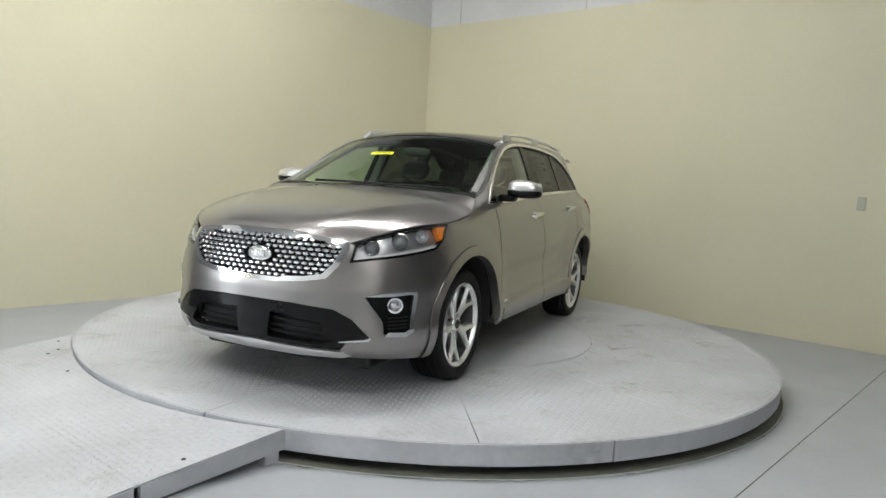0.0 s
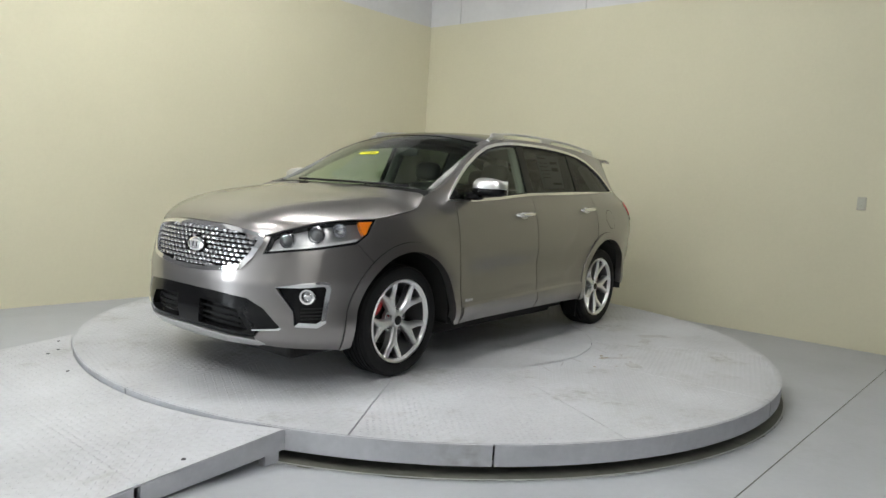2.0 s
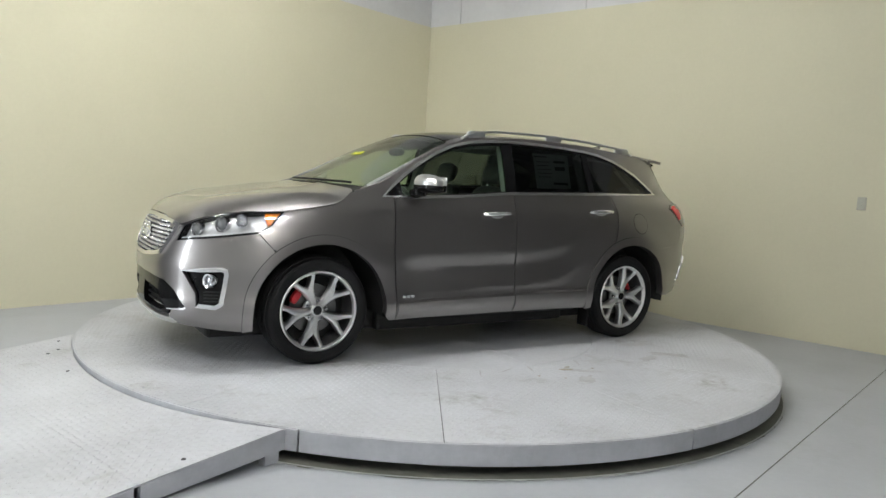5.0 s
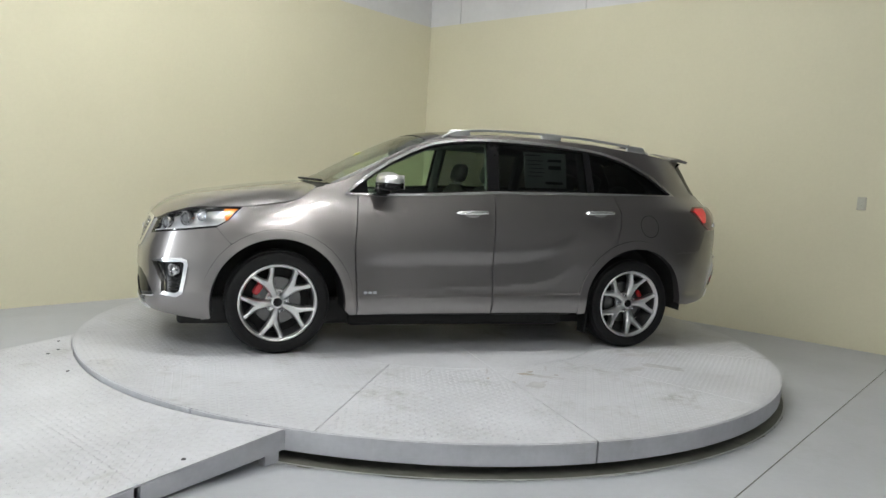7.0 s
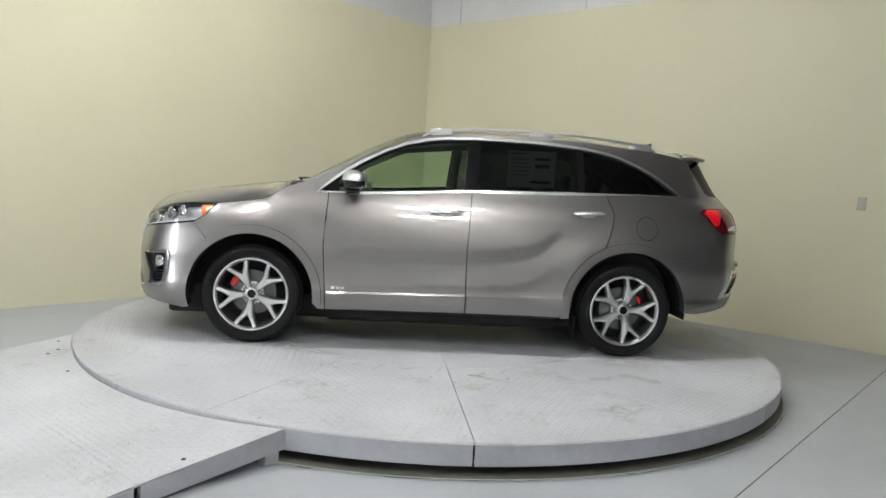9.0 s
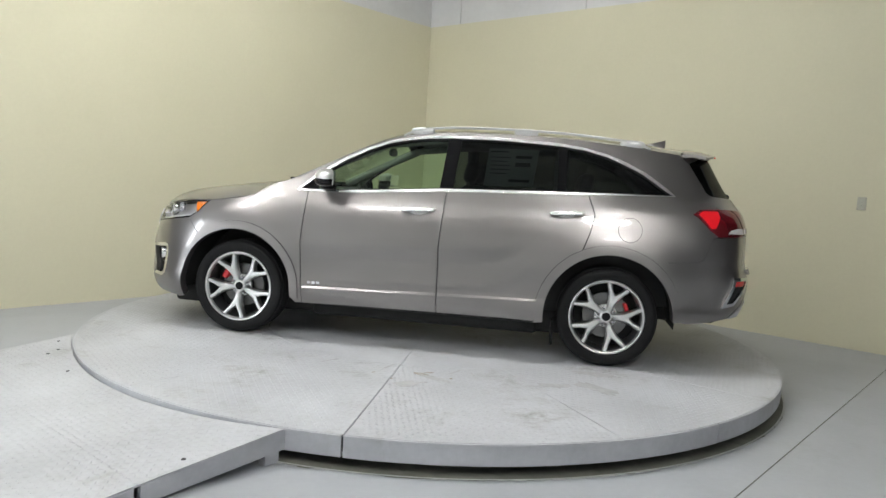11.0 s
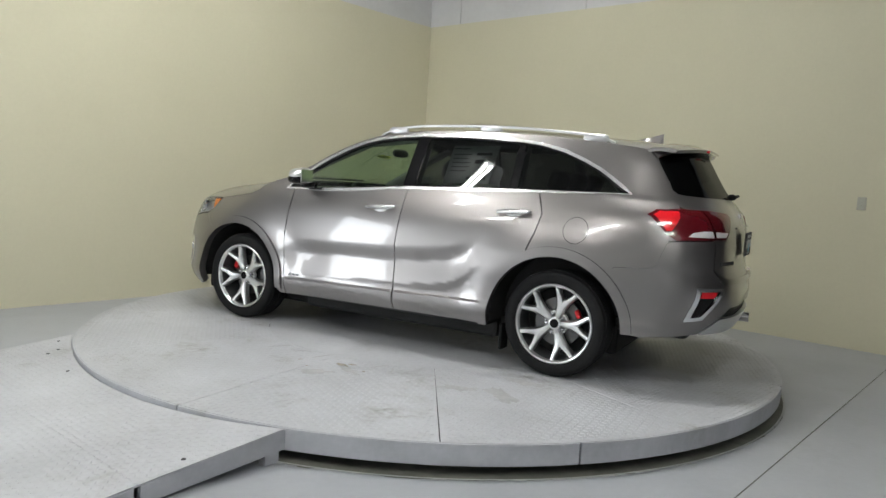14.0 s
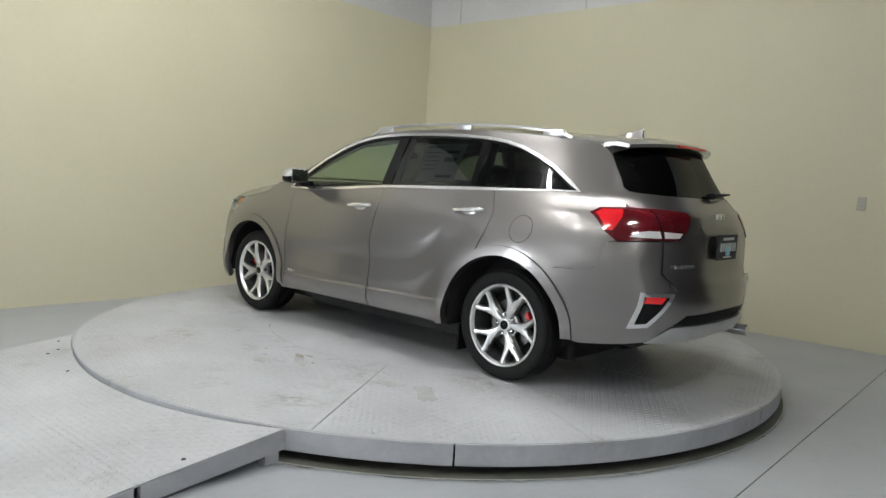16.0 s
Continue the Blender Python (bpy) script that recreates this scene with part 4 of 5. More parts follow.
# door handles
for doors, xc, zc in ((fd, .015, 1.030), (rd, -1.055, 1.072)):
    for s, door in zip((1, -1), doors):
        y = side_y(xc, zc)
        bm = bmesh.new()
        blob(bm, (xc, s * (y - .004), zc - .014), (.070, .014, .036), 2.2, 20, 10)
        cup = part("handle_cup", bm, SATIN, door, "hollow behind the handle", True)
        bm = bmesh.new()
        tube(bm, [(xc + dx, s * (side_y(xc + dx, zc) + d), zc + .006 + dx * -.05) for dx, d in ((-.125, .008), (-.105, .026), (-.05, .036), (.0, .038), (.05, .036), (.105, .026), (.122, .008))], [.010, .016, .017, .018, .017, .016, .009], 10)
        part("door_handle", bm, TRIM, door, "chrome door handle", True)
# fuel flap, thin dark joint round it
flap = [(-1.503 + .080 * math.cos(a), .990 + .083 * math.sin(a)) for a in [2 * math.pi * i / 32 for i in range(32)]]
both_side = emit("fuel_flap", [shell([flap], on_side, off=.002, depth=.004)], PAINT, car, "round fuel flap")
emit("fuel_flap_joint", [shell([[(-1.503 + .0835 * math.cos(a), .990 + .0865 * math.sin(a)) for a in [2 * math.pi * i / 32 for i in range(32)]], flap], on_side, off=.001, depth=.0)], MATT_BLACK, both_side)
# small lettering bars on the front door's foot
for s, door in zip((1, -1), fd):
    for i in range(3):
        x = .80 - .034 * i
        bm = bmesh.new()
        box(bm, x - .013, side_y(x, .446) - .002, .437, x + .013, side_y(x, .446) + .003, .455)
        if s < 0:
            bmesh.ops.transform(bm, matrix=Matrix.Diagonal((1, -1, 1, 1)), verts=bm.verts)
        part("name_bar", bm, CHROME, door)

# ---- wheels ----
def wheel(x, s, phase, caliper):
    """A wheel with its tyre, five forked spokes, brake disc and caliper."""
    hub = new("wheel")
    hub.parent = car
    hub["label"] = "machined five-spoke alloy wheel with black tyre"
    Y = .765
    bm = bmesh.new()
    R = .358
    prof = [(.262, -.105), (.285, -.114), (.32, -.117), (.342, -.110), (.353, -.09)]
    for k in range(5):
        y = -.07 + k * .035
        prof += [(.3575, y - .012), (.3575, y + .010), (.350, y + .012), (.350, y + .021)]
    prof += [(.353, .09), (.342, .110), (.334, .1125), (.328, .1165), (.318, .117), (.30, .1165), (.285, .114), (.276, .110), (.262, .105), (.255, .09), (.255, -.09)]
    spin(bm, prof, Y, 72)
    tyre = part("tyre", bm, RUBBER, hub, "black rubber tyre", True)
    bm = bmesh.new()
    spin(bm, [(.266, .103), (.268, .110), (.262, .115), (.254, .112), (.247, .100), (.243, .088), (.256, .088)], Y, 72)
    part("rim", bm, ALLOY, hub, "bright rim", True)
    bm = bmesh.new()
    spin(bm, [(.243, .089), (.238, .05), (.234, -.09), (.256, -.10), (.256, .088)], Y, 48)
    part("barrel", bm, ALLOY_DARK, hub, "dark inner barrel", True)
    # spokes: Y-shaped plates, machined faces over dark pockets
    face = lambda r: .078 + .026 * min(1, r / .25) ** 2
    for i in range(5):
        a = radians(phase + 72 * i)
        def at(r, d):
            return (r * math.cos(a) - d * math.sin(a), r * math.sin(a) + d * math.cos(a))
        bm = bmesh.new()
        for side in (1, -1):
            line = [(.03, .0, .024), (.07, .0, .025), (.10, .001, .028), (.130, .006, .030), (.155, .017, .028), (.180, .034, .0235), (.205, .052, .0205), (.23, .066, .020), (.247, .074, .023), (.257, .077, .031)]
            prev = None
            for r, c, w in line:
                vs = [bm.verts.new((at(r, side * c + w * k)[0], Y + face(r) - h, at(r, side * c + w * k)[1])) for k, h in ((-.92, .060), (-1, .016), (-.62, .002), (0, .0), (.62, .002), (1, .016), (.92, .060))]
                if prev:
                    for k in range(6):
                        bm.faces.new((prev[k], prev[k + 1], vs[k + 1], vs[k]))
                prev = vs
        part("spoke", bm, ALLOY, hub, smooth=False)
    bm = bmesh.new()
    lathe(bm, [(.084, -.06), (.082, -.036), (.056, -.030), (.046, -.002), (.040, .004), (.036, .005), (.0005, .005)], Matrix.Translation((0, Y + .078, 0)) @ pose(0, 0, 0, -90, 0, 0), 40)
    part("hub", bm, ALLOY, hub, smooth=True)
    bm = bmesh.new()
    lathe(bm, [(.031, -.002), (.029, .003), (.0005, .004)], Matrix.Translation((0, Y + .084, 0)) @ pose(0, 0, 0, -90, 0, 0), 32)
    part("hub_cap", bm, GLOSS_BLACK, hub, "black hub cap", True)
    for i in range(5):
        a = radians(phase + 36 + 72 * i)
        bm = bmesh.new()
        lathe(bm, [(.013, -.03), (.013, .006), (.009, .012), (.0005, .013)], Matrix.Translation((.064 * math.cos(a), Y + .062, .064 * math.sin(a))) @ pose(0, 0, 0, -90, 0, 0), 8)
        part("wheel_nut", bm, LAMP_CHROME, hub)
    bm = bmesh.new()
    spin(bm, [(.08, -.012), (.165, -.012), (.165, .012), (.08, .012)], Y - .015, 48)
    part("brake_disc", bm, DISC_STEEL, hub, "steel brake disc")
    bm = bmesh.new()
    spin(bm, [(.01, -.03), (.25, -.03), (.25, -.05), (.01, -.05)], Y - .03, 32)
    part("backing", bm, UNDER, hub)
    a = radians(caliper)
    bm = bmesh.new()
    blob(bm, (.155 * math.cos(a), Y + .008, .155 * math.sin(a)), (.026, .030, .048) if x > 0 else (.016, .022, .032), 3.5, 16, 10, None)
    m = Matrix.Translation((.155 * math.cos(a), 0, .155 * math.sin(a))) @ pose(0, 0, 0, 0, -caliper, 0) @ Matrix.Translation((-.155 * math.cos(a), 0, -.155 * math.sin(a)))
    bmesh.ops.transform(bm, matrix=m, verts=bm.verts)
    part("brake_caliper", bm, RED_CALIPER, hub, "red brake caliper", True)
    hub.matrix_basis = pose(x, 0, HUB_Z) @ (Matrix.Diagonal((1, 1, 1, 1)) if s > 0 else pose(0, 0, 0, 0, 0, 180))
    return hub


wheel(AXLE, 1, 63, 33)
wheel(-AXLE, 1, 36, 153)
wheel(AXLE, -1, 20, 147)
wheel(-AXLE, -1, 50, 27)

# ---- cabin and underside ----
bm = bmesh.new()
box(bm, -1.75, -.60, .155, 2.05, .60, .36, .03)
box(bm, -2.2, -.60, .33, -1.70, .60, .42, .03)
box(bm, -.90, -.66, .150, .86, .66, .33, .03)
box(bm, -.90, -.84, .262, .86, .84, .33, .03)
part("floor_pan", bm, UNDER, car, "black underside")
bm = bmesh.new()
for x in (AXLE, -AXLE):
    tube(bm, [(x, -.66, HUB_Z - .02), (x, .66, HUB_Z - .02)], .04, 10)
part("axle", bm, UNDER, car)
bm = bmesh.new()
tube(bm, [(-1.9, -.45, .33), (-2.25, -.48, .365), (-2.46, -.48, .372)], .038, 16)
part("exhaust_pipe", bm, CHROME, car, "chrome exhaust tip", True)
bm = bmesh.new()
tube(bm, [(.75, .2, .235), (-.6, .25, .225), (-1.0, .3, .25)], .035, 10)
part("exhaust_line", bm, HOSE, car)
for s in (1, -1):
    bm = bmesh.new()
    box(bm, -1.02, s * .80 - .06, .12, -1.00, s * .80 + .06, .30, .004)
    part("mud_flap", bm, MATT_BLACK, car)
    bm = bmesh.new()
    prism(bm, [(.86, s * .775), (-.9, s * .775), (-.9, s * .80), (.86, s * .80)][::s], .33, 1.08)
    prism(bm, [(-.9, s * .60), (-2.15, s * .50), (-2.15, s * .52), (-.9, s * .62)][::s], .33, 1.18)
    part("door_lining", bm, CABIN, car)
    # inner pillars and headliner edge
    bm = bmesh.new()
    for x0, z0, x1, z1, r in ((-.17, 1.15, -.20, 1.575, .045), (-1.0, 1.19, -1.0, 1.55, .05), (-1.80, 1.20, -1.50, 1.46, .04)):
        tube(bm, [(x0, s * (side_y(x0, z0) - .08 - (.08 if x0 < -1.5 else 0)), z0), (x1, s * (side_y(x1, z1) - .07 - (.06 if x0 < -1.5 else 0)), z1)], r, 8)
    tube(bm, [(1.03, s * (side_y(1.0, 1.19) - .06), 1.17), (.62, s * (side_y(.62, 1.39) - .05), 1.375), (.30, s * (side_y(.3, 1.53) - .05), 1.52), (-.2, s * .55, 1.575), (-1.0, s * .56, 1.565), (-1.6, s * .52, 1.50)], .034, 8)
    part("pillar_lining", bm, CABIN_GREY, car, smooth=True)
bm = bmesh.new()
lining = [[bm.verts.new((x, v * side_y(x, EDGE(x)) * .93, on_top(x, v * .93)[2] - .04)) for v in np.linspace(-1, 1, 9)] for x in np.linspace(.25, -1.9, 12)]
for a, b in zip(lining, lining[1:]):
    for k in range(8):
        bm.faces.new((a[k], a[k + 1], b[k + 1], b[k]))
part("headliner", bm, CABIN_GREY, car, "grey headliner", True)


def seat(x, y, w=.25, back=.62):
    st = new("seat")
    st.parent = car
    st["label"] = "dark leather seat with headrest"
    bm = bmesh.new()
    blob(bm, (x, y, .62), (.27, w, .085), 4, 20, 10)
    part("cushion", bm, SEAT, st, smooth=True)
    bm = bmesh.new()
    blob(bm, (0, 0, back / 2), (.075, w, back / 2), 3.6, 20, 12, pose(x - .22, y, .64, 0, -17, 0))
    part("backrest", bm, SEAT, st, smooth=True)
    bm = bmesh.new()
    blob(bm, (0, 0, back + .10), (.055, .13, .085), 3, 18, 10, pose(x - .22, y, .64, 0, -15, 0))
    part("headrest", bm, SEAT, st, smooth=True)
    bm = bmesh.new()
    for d in (-.05, .05):
        tube(bm, [pose(x - .22, y, .64, 0, -15, 0) @ Vector((0, d, back - .06)), pose(x - .22, y, .64, 0, -15, 0) @ Vector((0, d, back + .08))], .007, 6)
    part("headrest_post", bm, CHROME, st)


for x, y in ((.10, .37), (.10, -.37), (-.80, .42), (-.80, 0.0), (-.80, -.42)):
    seat(x, y, .25 if x > 0 else .205, .62 if x > 0 else .58)
for y in (.3, -.3):
    seat(-1.55, y, .22, .5)
bm = bmesh.new()
blob(bm, (.86, 0, 1.02), (.30, .74, .13), 4.5, 28, 12)
blob(bm, (.66, .37, 1.10), (.10, .2, .06), 3, 16, 8)
part("dashboard", bm, CABIN, car, "dark dashboard", True)
bm = bmesh.new()
m = pose(.52, .37, 1.02, 0, -68, 0)
tube(bm, [m @ Vector((.185 * math.cos(a), .185 * math.sin(a), 0)) for a in [2 * math.pi * i / 28 for i in range(28)]], .016, 8, True)
for a in (90, 210, 330):
    tube(bm, [m @ Vector((0, 0, -.03)), m @ Vector((.18 * math.cos(radians(a + 90)), .18 * math.sin(radians(a + 90)), 0))], .018, 6)
blob(bm, (0, 0, -.02), (.065, .065, .03), 3, 16, 8, m)
tube(bm, [m @ Vector((0, 0, -.03)), m @ Vector((0, 0, -.2))], .03, 8)
part("steering_wheel", bm, CABIN, car, "dark steering wheel", True)
bm = bmesh.new()
blob(bm, (.42, 0, 1.47), (.02, .12, .035), 3, 16, 8)
part("inner_mirror", bm, CABIN, car, "inside mirror", True)
# price sheet behind the rear side window, small yellow label on the windscreen
sheet_s = shell([[(-.44, 1.25), (-.80, 1.262), (-.83, 1.535), (-.46, 1.53)]], on_side, off=-.022, depth=.0)
sheet = emit("price_sheet", [sheet_s], PAPER, car, "white price sheet with grey print bars")
for x0, z0, x1, z1 in ((-.66, 1.46, -.78, 1.48), (-.66, 1.40, -.77, 1.43), (-.62, 1.285, -.77, 1.305), (-.47, 1.50, -.60, 1.508), (-.48, 1.46, -.62, 1.465), (-.48, 1.43, -.60, 1.435), (-.48, 1.40, -.62, 1.405), (-.48, 1.37, -.62, 1.375), (-.48, 1.34, -.60, 1.345)):
    emit("print_bar", [shell([[(x0, z0), (x1, z0 + .003), (x1, z1 + .003), (x0, z1)]], on_side, off=-.019, depth=0)], INK, sheet)
emit("windscreen_label", [shell([[(.71, -.335), (.71, -.085), (.672, -.085), (.672, -.335)]], on_top, off=.001, depth=0)], YELLOW_LABEL, car, "yellow windscreen label with dark print")
emit("label_bar", [shell([[(.696, -.31), (.696, -.11), (.686, -.11), (.686, -.31)]], on_top, off=.003, depth=0)], INK, car)

# ---- the turntable ----
turntable = tagged(new("turntable"), "round grey tread-plate turntable on a dark recess", "turntable")
INNER = 1.36


def sector(bm, r0, r1, a0, a1, z0, z1, n=14):
    def pts(z):
        out = [(r1 * math.cos(radians(a0 + (a1 - a0) * i / n)), r1 * math.sin(radians(a0 + (a1 - a0) * i / n)), z) for i in range(n + 1)]
        inn = [(r0 * math.cos(radians(a1 + (a0 - a1) * i / n)), r0 * math.sin(radians(a1 + (a0 - a1) * i / n)), z) for i in range(n + 1)] if r0 > .01 else [(0, 0, z)]
        return out + inn
    lo, hi = [bm.verts.new(p) for p in pts(z0)], [bm.verts.new(p) for p in pts(z1)]
    bm.faces.new(hi)
    bm.faces.new(lo[::-1])
    for i in range(len(lo)):
        j = (i + 1) % len(lo)
        bm.faces.new((lo[i], lo[j], hi[j], hi[i]))


def tread(verts, faces, x, y, z, a, L, w, h):
    """One raised lens of the tread plate."""
    k = len(verts)
    c, s = math.cos(a), math.sin(a)
    for px, py, pz in ((-L, 0, 0), (-L * .4, w, 0), (L * .4, w, 0), (L, 0, 0), (L * .4, -w, 0), (-L * .4, -w, 0), (-L * .55, 0, h), (L * .55, 0, h)):
        verts.append((x + c * px - s * py, y + s * px + c * py, z + pz))
    for f in ((0, 5, 6), (0, 6, 1), (1, 6, 7, 2), (2, 7, 3), (3, 7, 4), (4, 7, 6, 5)):
        faces.append([k + i for i in f])


gap = .06
for i in range(12):
    a0 = 0.6 + 30 * i
    bm = bmesh.new()
    sector(bm, INNER + .0015, RADIUS - .012, a0 + gap, a0 + 30 - gap, -.010, 0.0, 12)
    outer = part("deck_plate", bm, PLATE, turntable)
    tv, tf = [], []
    ca = radians(a0 + 15)
    P_ = .034
    n_ = 48
    for gx in range(-n_, n_ + 1):
        for gy in range(-n_, n_ + 1):
            lx, ly = 2.05 + gx * P_, gy * P_
            x, y = lx * math.cos(ca) - ly * math.sin(ca), lx * math.sin(ca) + ly * math.cos(ca)
            r, a = math.hypot(x, y), (math.degrees(math.atan2(y, x)) - a0) % 360
            if INNER + .03 < r < RADIUS - .04 and .7 < a < 29.3:
                tread(tv, tf, x, y, 0.0, ca + (radians(45) if (gx + gy) % 2 else radians(-45)), .0145, .0056, .0022)
    me = bpy.data.meshes.new("tread_pattern")
    me.from_pydata(tv, [], tf)
    me.materials.append(PLATE)
    ob = new("tread_pattern", me)
    ob.parent = outer
    tagged(ob, "raised tread lozenges", kind="stuff")
for i in range(4):
    bm = bmesh.new()
    sector(bm, .0, INNER - .0015, 0.6 + 90 * i + .05, 90.6 + 90 * i - .05, -.010, 0.0, 20)
    bm.verts.ensure_lookup_table()
    part("inner_plate", bm, PLATE, turntable)
bm = bmesh.new()
bmesh.ops.create_cone(bm, cap_ends=True, segments=96, radius1=RADIUS - .06, radius2=RADIUS - .06, depth=.07, matrix=pose(0, 0, -.048))
part("subframe", bm, UNDER, turntable, "dark steel subframe", False)
for i in range(8):
    a0 = 0.5 + 45 * i
    bm = bmesh.new()
    sector(bm, RADIUS - .02, RADIUS, a0 + .12, a0 + 45 - .12, -.104, -.003, 24)
    sector(bm, RADIUS - .03, RADIUS + .0015, a0 + .12, a0 + 45 - .12, -.0165, -.0085, 24)
    sector(bm, RADIUS - .06, RADIUS - .001, a0 + .12, a0 + 45 - .12, -.112, -.104, 24)
    part("rim_segment", bm, STEEL_GREY, turntable, "scuffed grey steel rim")
bm = bmesh.new()
lathe(bm, [(.009, -.004), (.008, .003), (.0005, .004)], Matrix.Identity(4), 8)
bolt = part("deck_bolt", bm, STEEL_GREY, turntable)
for i in range(24):
    a = radians(7 + 15 * i)
    ob = bolt if i == 0 else new("deck_bolt", bolt.data)
    ob.parent = turntable
    ob.location = (2.68 * math.cos(a), 2.68 * math.sin(a), 0)

# dirt that has worn into the deck: drips and scuffs that turn with it
STAIN = material("brown_deck_stain", (0.30, 0.265, 0.215), 0.7, grain=0.3, scale=30, stain=0.3, stain_scale=9)
SCUFF = material("dark_tyre_scuff", (0.372, 0.37, 0.375), 0.5, grain=0.2, scale=30, stain=0.3, stain_scale=7)


def stain(parent, x, y, z, a, b, turn, mat, seed):
    rnd = random.Random(seed)
    bm = bmesh.new()
    k = 22
    vs = []
    for i in range(k):
        t = 2 * math.pi * i / k
        r = 1 + rnd.uniform(-.35, .3)
        px, py = a * r * math.cos(t), b * r * math.sin(t)
        vs.append(bm.verts.new((x + px * math.cos(turn) - py * math.sin(turn), y + px * math.sin(turn) + py * math.cos(turn), z)))
    bm.faces.new(vs)
    ex = bmesh.ops.extrude_face_region(bm, geom=bm.faces[:])
    bmesh.ops.translate(bm, vec=(0, 0, -.001), verts=[v for v in ex["geom"] if isinstance(v, bmesh.types.BMVert)])
    return part("stain", bm, mat, parent)


for j, (r, a, la, lb, mt) in enumerate(((1.54, 97, .05, .025, STAIN), (1.50, 99, .03, .012, STAIN), (1.78, 95, .10, .05, SCUFF), (1.45, 106, .07, .008, SCUFF), (1.42, 88, .09, .006, SCUFF), (1.52, 110, .05, .006, SCUFF), (1.62, 104, .012, .009, STAIN), (1.70, 91, .010, .008, STAIN), (1.82, 125, .12, .05, SCUFF), (1.58, 119, .10, .006, SCUFF), (1.43, 80, .08, .005, SCUFF), (1.60, 86, .015, .008, STAIN), (1.48, 72, .09, .006, SCUFF), (1.95, 132, .16, .07, SCUFF), (1.72, 140, .14, .05, SCUFF), (1.62, 100, .13, .03, SCUFF))):
    stain(turntable, r * math.cos(radians(a)), r * math.sin(radians(a)), .0032, la, lb, radians(a + 70 + 23 * j), mt, j)

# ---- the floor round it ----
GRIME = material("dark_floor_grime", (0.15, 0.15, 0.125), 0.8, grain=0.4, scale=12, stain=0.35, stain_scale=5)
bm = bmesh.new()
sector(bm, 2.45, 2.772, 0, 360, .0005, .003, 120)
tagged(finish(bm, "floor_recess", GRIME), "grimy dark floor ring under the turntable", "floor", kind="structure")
RINGM = material("pale_chipped_ring_edge", (0.42, 0.43, 0.41), 0.6, grain=0.25, scale=20, stain=0.25, stain_scale=4)
bm = bmesh.new()
for i in range(60):
    sector(bm, 2.772, 2.783, 6 * i, 6 * i + 6, .0005, .006, 2)
tagged(finish(bm, "floor_ring", RINGM), "pale chipped edge ring set in the floor", "floor trim", kind="structure")
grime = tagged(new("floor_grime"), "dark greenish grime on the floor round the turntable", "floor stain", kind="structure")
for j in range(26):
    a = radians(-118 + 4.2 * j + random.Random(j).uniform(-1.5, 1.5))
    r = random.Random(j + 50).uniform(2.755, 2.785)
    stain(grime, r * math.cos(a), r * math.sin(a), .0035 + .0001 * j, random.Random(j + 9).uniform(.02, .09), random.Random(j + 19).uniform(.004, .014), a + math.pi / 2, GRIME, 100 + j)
bm = bmesh.new()
j0, j1 = Vector((1.50, -2.80)), Vector((4.02, .08))
d = (j1 - j0).normalized()
q = Vector((-d.y, d.x)) * .0022
prism(bm, [tuple(p) for p in (j0 - d * 4 - q, j1 + d * 2.2 - q, j1 + d * 2.2 + q, j0 - d * 4 + q)], .0005, .003)
tagged(finish(bm, "floor_joint", GRIME), "dark saw-cut joint in the floor", "floor joint", kind="structure")

# ---- the ramp up to the turntable ----
ramp = tagged(new("ramp"), "grey tread-plate ramp that leads up to the turntable", "ramp")
A_, B_ = Vector((-.691, -2.658)), Vector((-2.589, -1.017))
OUT = Vector((ALONG_L.x, ALONG_L.y)).normalized()
ACROSS = (B_ - A_).normalized()
WIDE = (B_ - A_).length
SLOPE = .103


def ramp_z(x, y):
    return TOP - SLOPE * max(0.0, (Vector((x, y)) - A_).dot(OUT))


def rp(s, c):
    v = A_ + OUT * s + ACROSS * c
    return (v.x, v.y)


edge_arc = []
a_b, a_a = math.atan2(B_.y, B_.x) % (2 * math.pi), math.atan2(A_.y, A_.x) % (2 * math.pi)
for i in range(41):
    a = a_b + (a_a - a_b) * i / 40
    edge_arc.append(((RADIUS + .012) * math.cos(a), (RADIUS + .012) * math.sin(a)))
bm = bmesh.new()
prism(bm, edge_arc + [rp(.745, 0), rp(.745, WIDE)], lambda x, y: ramp_z(x, y) - .008, ramp_z)
part("ramp_plate", bm, PLATE, ramp)
bm = bmesh.new()
prism(bm, [rp(.746, 0), rp(1.655, 0), rp(1.655, WIDE), rp(.746, WIDE)], lambda x, y: max(.0008, ramp_z(x, y) - .008), lambda x, y: max(.003, ramp_z(x, y)))
part("ramp_plate", bm, PLATE, ramp)
tv, tf = [], []
for i in range(0, 58):
    for j in range(0, 80):
        s_, c_ = -.0 + i * .034, .02 + j * .034
        x, y = rp(s_, c_)
        if math.hypot(x, y) > RADIUS + .04 and c_ < WIDE - .03 and s_ < 1.62:
            tread(tv, tf, x, y, ramp_z(x, y), math.atan2(OUT.y, OUT.x) + (radians(45) if (i + j) % 2 else radians(-45)), .0145, .0056, .0022)
me = bpy.data.meshes.new("tread_pattern")
me.from_pydata(tv, [], tf)
me.materials.append(PLATE)
ob = new("tread_pattern", me)
ob.parent = ramp
tagged(ob, "raised tread lozenges", kind="stuff")
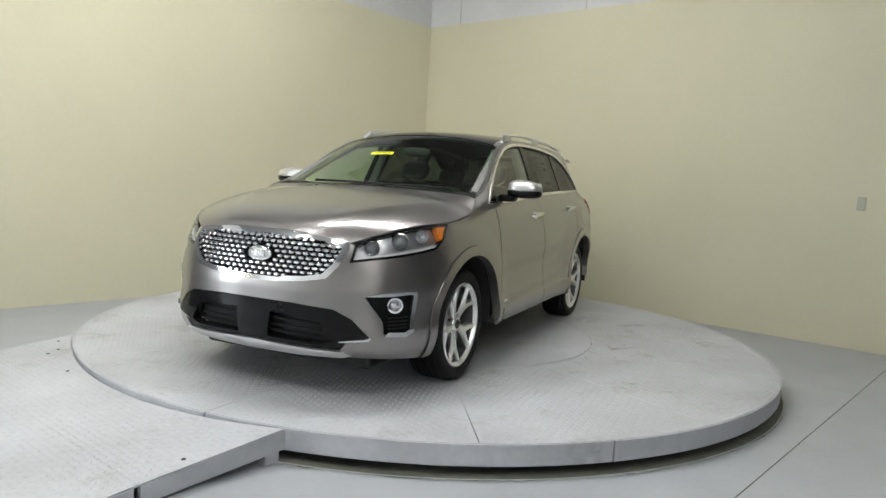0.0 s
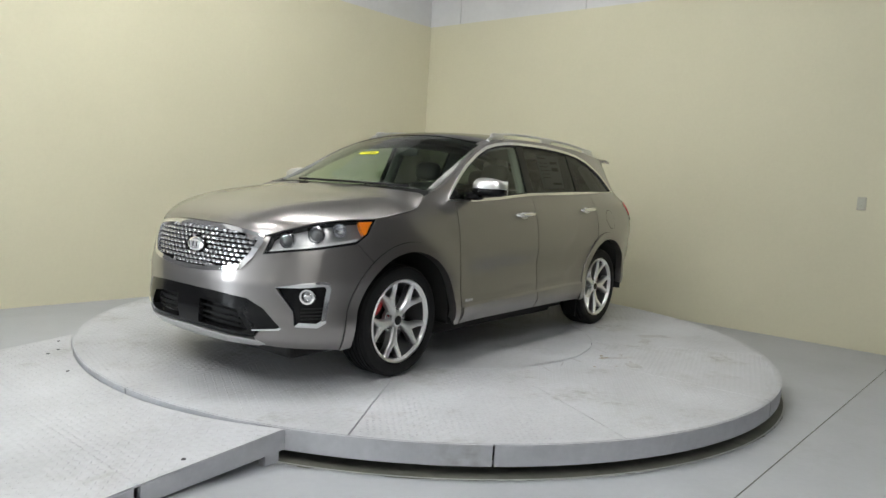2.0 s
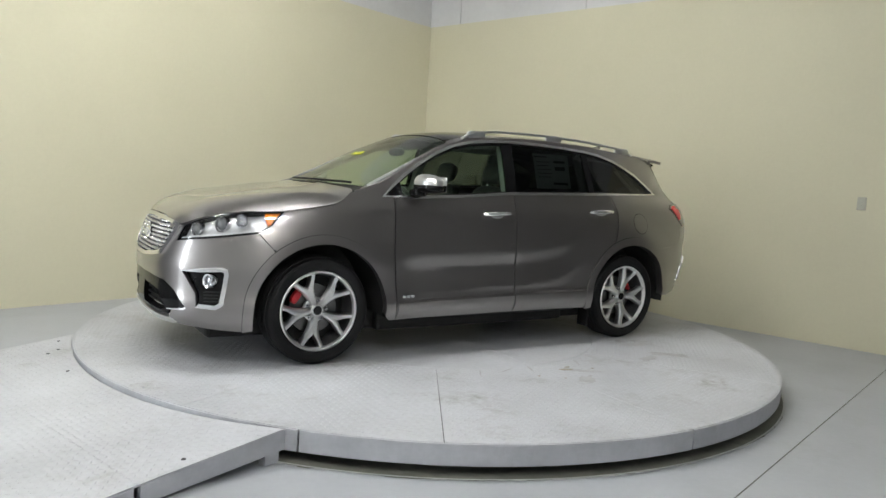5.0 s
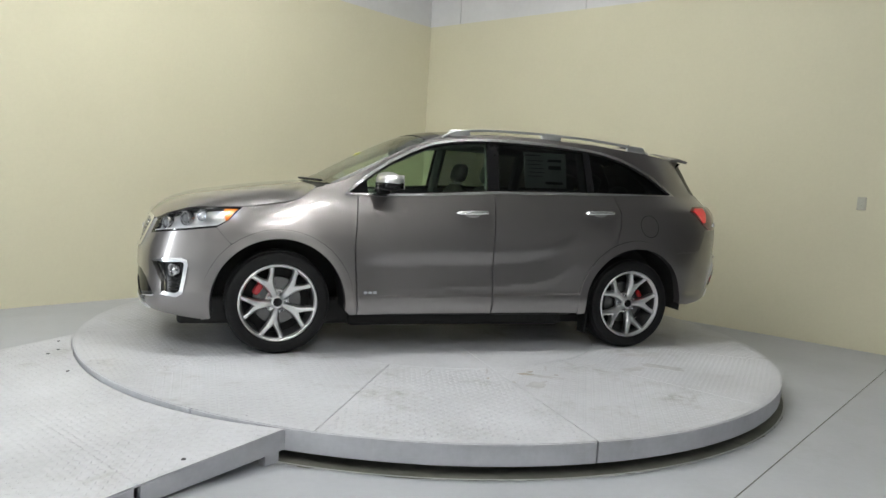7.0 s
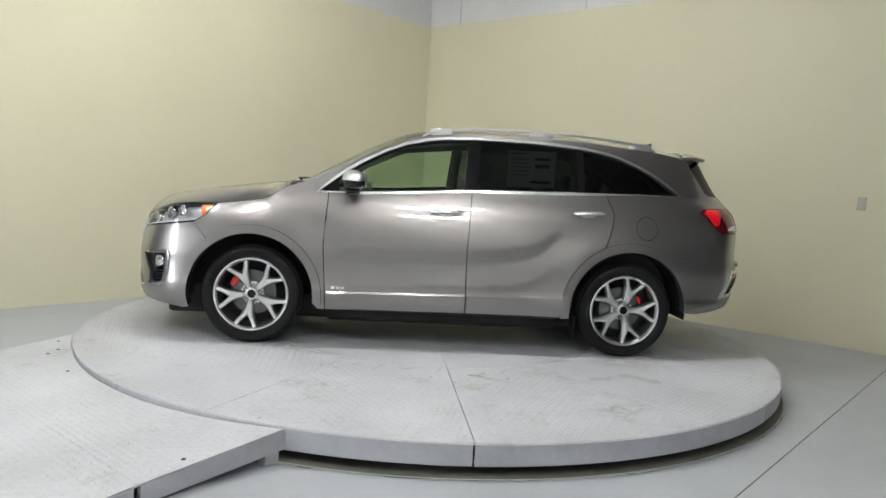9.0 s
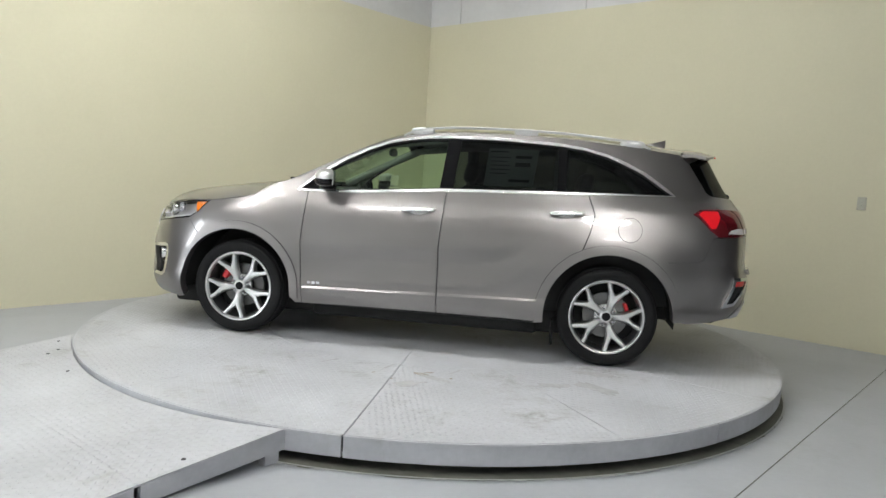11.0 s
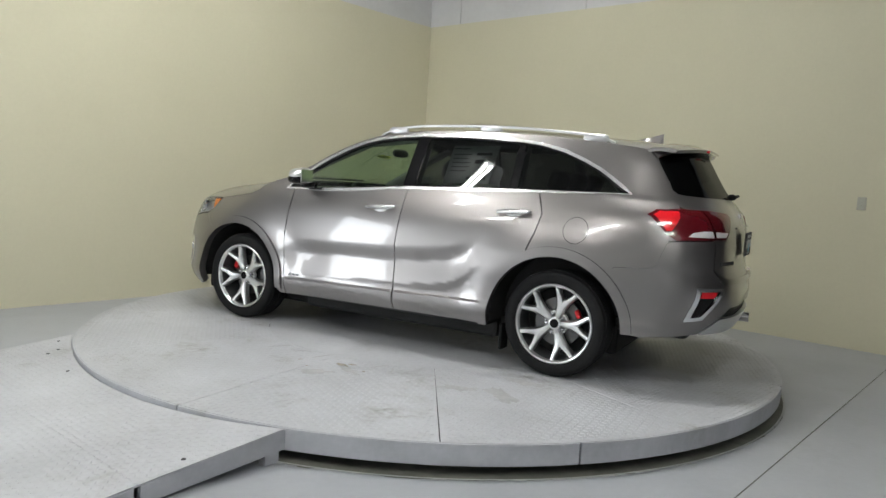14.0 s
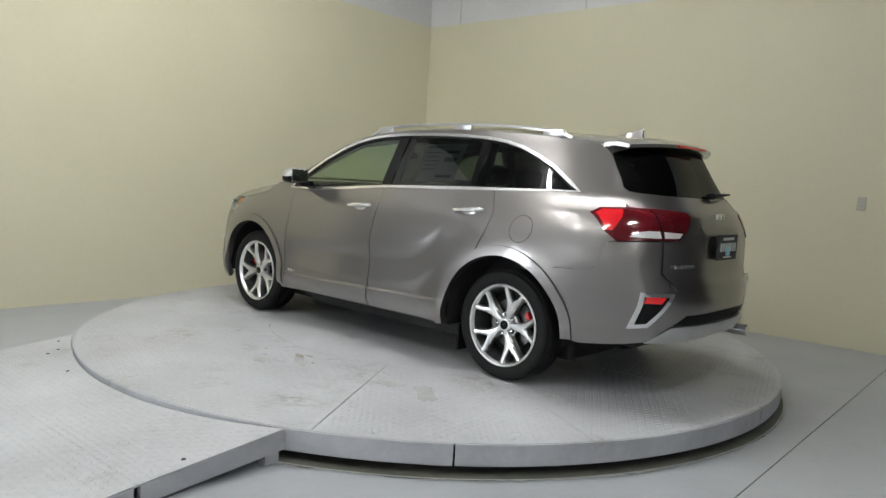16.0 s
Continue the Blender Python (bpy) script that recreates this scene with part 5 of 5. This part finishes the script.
for c0, c1 in ((-.004, .03), (WIDE - .03, WIDE + .004)):
    for s0, s1 in ((.0, .735), (.765, 1.60)):
        bm = bmesh.new()
        prism(bm, [rp(s0, c0), rp(s1, c0), rp(s1, c1), rp(s0, c1)], lambda x, y: max(.002, ramp_z(x, y) - .108), lambda x, y: ramp_z(x, y) - .0085)
        part("ramp_beam", bm, STEEL_GREY, ramp, "grey steel side beam")
for c0 in (.0, .8, 1.6, WIDE - .06):
    bm = bmesh.new()
    prism(bm, [rp(.03, c0 + .005), rp(.11, c0 + .005), rp(.11, c0 + .055), rp(.03, c0 + .055)], .0, .075)
    part("ramp_foot", bm, STEEL_GREY, ramp)
bm = bmesh.new()
prism(bm, [rp(-.028, .004), rp(-.002, .004), rp(-.002, .03), rp(-.028, .03)], .06, TOP - .006)
part("ramp_end", bm, STEEL_GREY, ramp)
for s_, c_ in ((.50, .07), (.12, 2.40), (.2, 2.2), (.28, 2.16), (.34, 1.7)):
    bm = bmesh.new()
    x, y = rp(s_, c_)
    lathe(bm, [(.012, -.002), (.010, .003), (.0005, .004)], Matrix.Translation((x, y, ramp_z(x, y))), 10)
    part("ramp_bolt", bm, DARK, ramp)

# ---- outlet on the wall ----
OUTLET_GREY = material("pale_grey_plastic", (0.40, 0.39, 0.33), 0.5, grain=0.05, scale=60)
o = CORNER + ALONG_R * 5.83
m = Matrix.Translation((o.x, o.y, 1.45)) @ pose(0, 0, 0, 0, 0, -40.76)
outlet = tagged(new("wall_outlet"), "small grey double socket on the yellow wall", "outlet")
outlet.matrix_world = m
bm = bmesh.new()
box(bm, -.040, -.016, -.064, .040, .004, .064, .006)
part("cover_plate", bm, OUTLET_GREY, outlet)
for z in (.03, -.03):
    bm = bmesh.new()
    box(bm, -.026, -.021, z - .018, .026, -.014, z + .018, .006)
    part("socket", bm, OUTLET_GREY, outlet, "pale socket face")

# ---- grey panels over the painted walls ----
wall_box("upper_backing", -.25, -.25, YELLOW + .003, STUB, -.232, CEIL, DARK, "dark backing behind the grey panels", "wall")
wall_box("upper_backing_side", -.25, -.23, YELLOW + .003, -.232, LONG_L, CEIL, DARK, "dark backing behind the grey panels", "wall")
R_LINES = [0.0, .535, 2.56, 4.6, STUB]
for i, (a, b) in enumerate(zip(R_LINES, R_LINES[1:])):
    wall_box("upper_panel", a + .005 - (.23 if i == 0 else 0), -.23, YELLOW + .003, b - .005, -.02, CEIL, GREY_PANEL, "grey panel above the painted wall", "wall panel")
L_LINES = [0.0, 2.2, 4.4, 6.6, 8.8, 11.0, LONG_L]
for i, (a, b) in enumerate(zip(L_LINES, L_LINES[1:])):
    wall_box("upper_panel", -.23, a + .003 - (.015 if i == 0 else 0), YELLOW + .003, -.02, b - .003, CEIL, GREY_PANEL, "grey panel above the painted wall", "wall panel")
wall_box("upper_wall_south", -.23, LONG_L, YELLOW + .003, LONG_R + .25, LONG_L + .25, CEIL, GREY_PANEL, "grey upper wall")

# ---- lamps under the ceiling ----
TUBE_GLOW = bpy.data.materials.new("fluorescent_tube")
TUBE_GLOW.use_nodes = True
pb = TUBE_GLOW.node_tree.nodes["Principled BSDF"]
pb.inputs["Emission Color"].default_value, pb.inputs["Emission Strength"].default_value = (.975, .985, .955, 1), 202.0
first = None
for x_, y_ in TUBES:
    m = Matrix.Translation((x_, y_, CEIL - .06)) @ pose(0, 0, 0, 0, 0, 22)
    if first is None:
        first = tagged(new("ceiling_light"), "white fluorescent strip light under the ceiling", "ceiling light", "ceiling lights")
        bm = bmesh.new()
        box(bm, -.68, -.09, 0, .68, .09, .058, .006)
        part("housing", bm, CLEAR_WHITE, first)
        for y in (-.045, .045):
            bm = bmesh.new()
            tube(bm, [(-.64, y, -.030), (.64, y, -.030)], .018, 10)
            part("tube", bm, TUBE_GLOW, first, "glowing tube", True)
        first.matrix_basis = m
    else:
        copy_thing(first, m)

# far yard outside the gate
bm = bmesh.new()
ps = [plan(r, l, 0) for r, l in ((-4.0, 5), (-30, 5), (-30, 16), (-4.0, 16))]
prism(bm, [(p.x, p.y) for p in ps], -.2, -.01)
tagged(finish(bm, "ground", FLOOR_PAINT), "pale concrete yard outside the gate", "ground", kind="structure")


def motions():
    turn = [(i * 0.5, pose(0, 0, TOP, 0, 0, -115.0 - 6.716 * i * 0.5)) for i in range(33)]
    walk(car, [(t, m @ Matrix.Translation((0, -0.02, 0))) for t, m in turn])
    walk(turntable, turn)


motions()
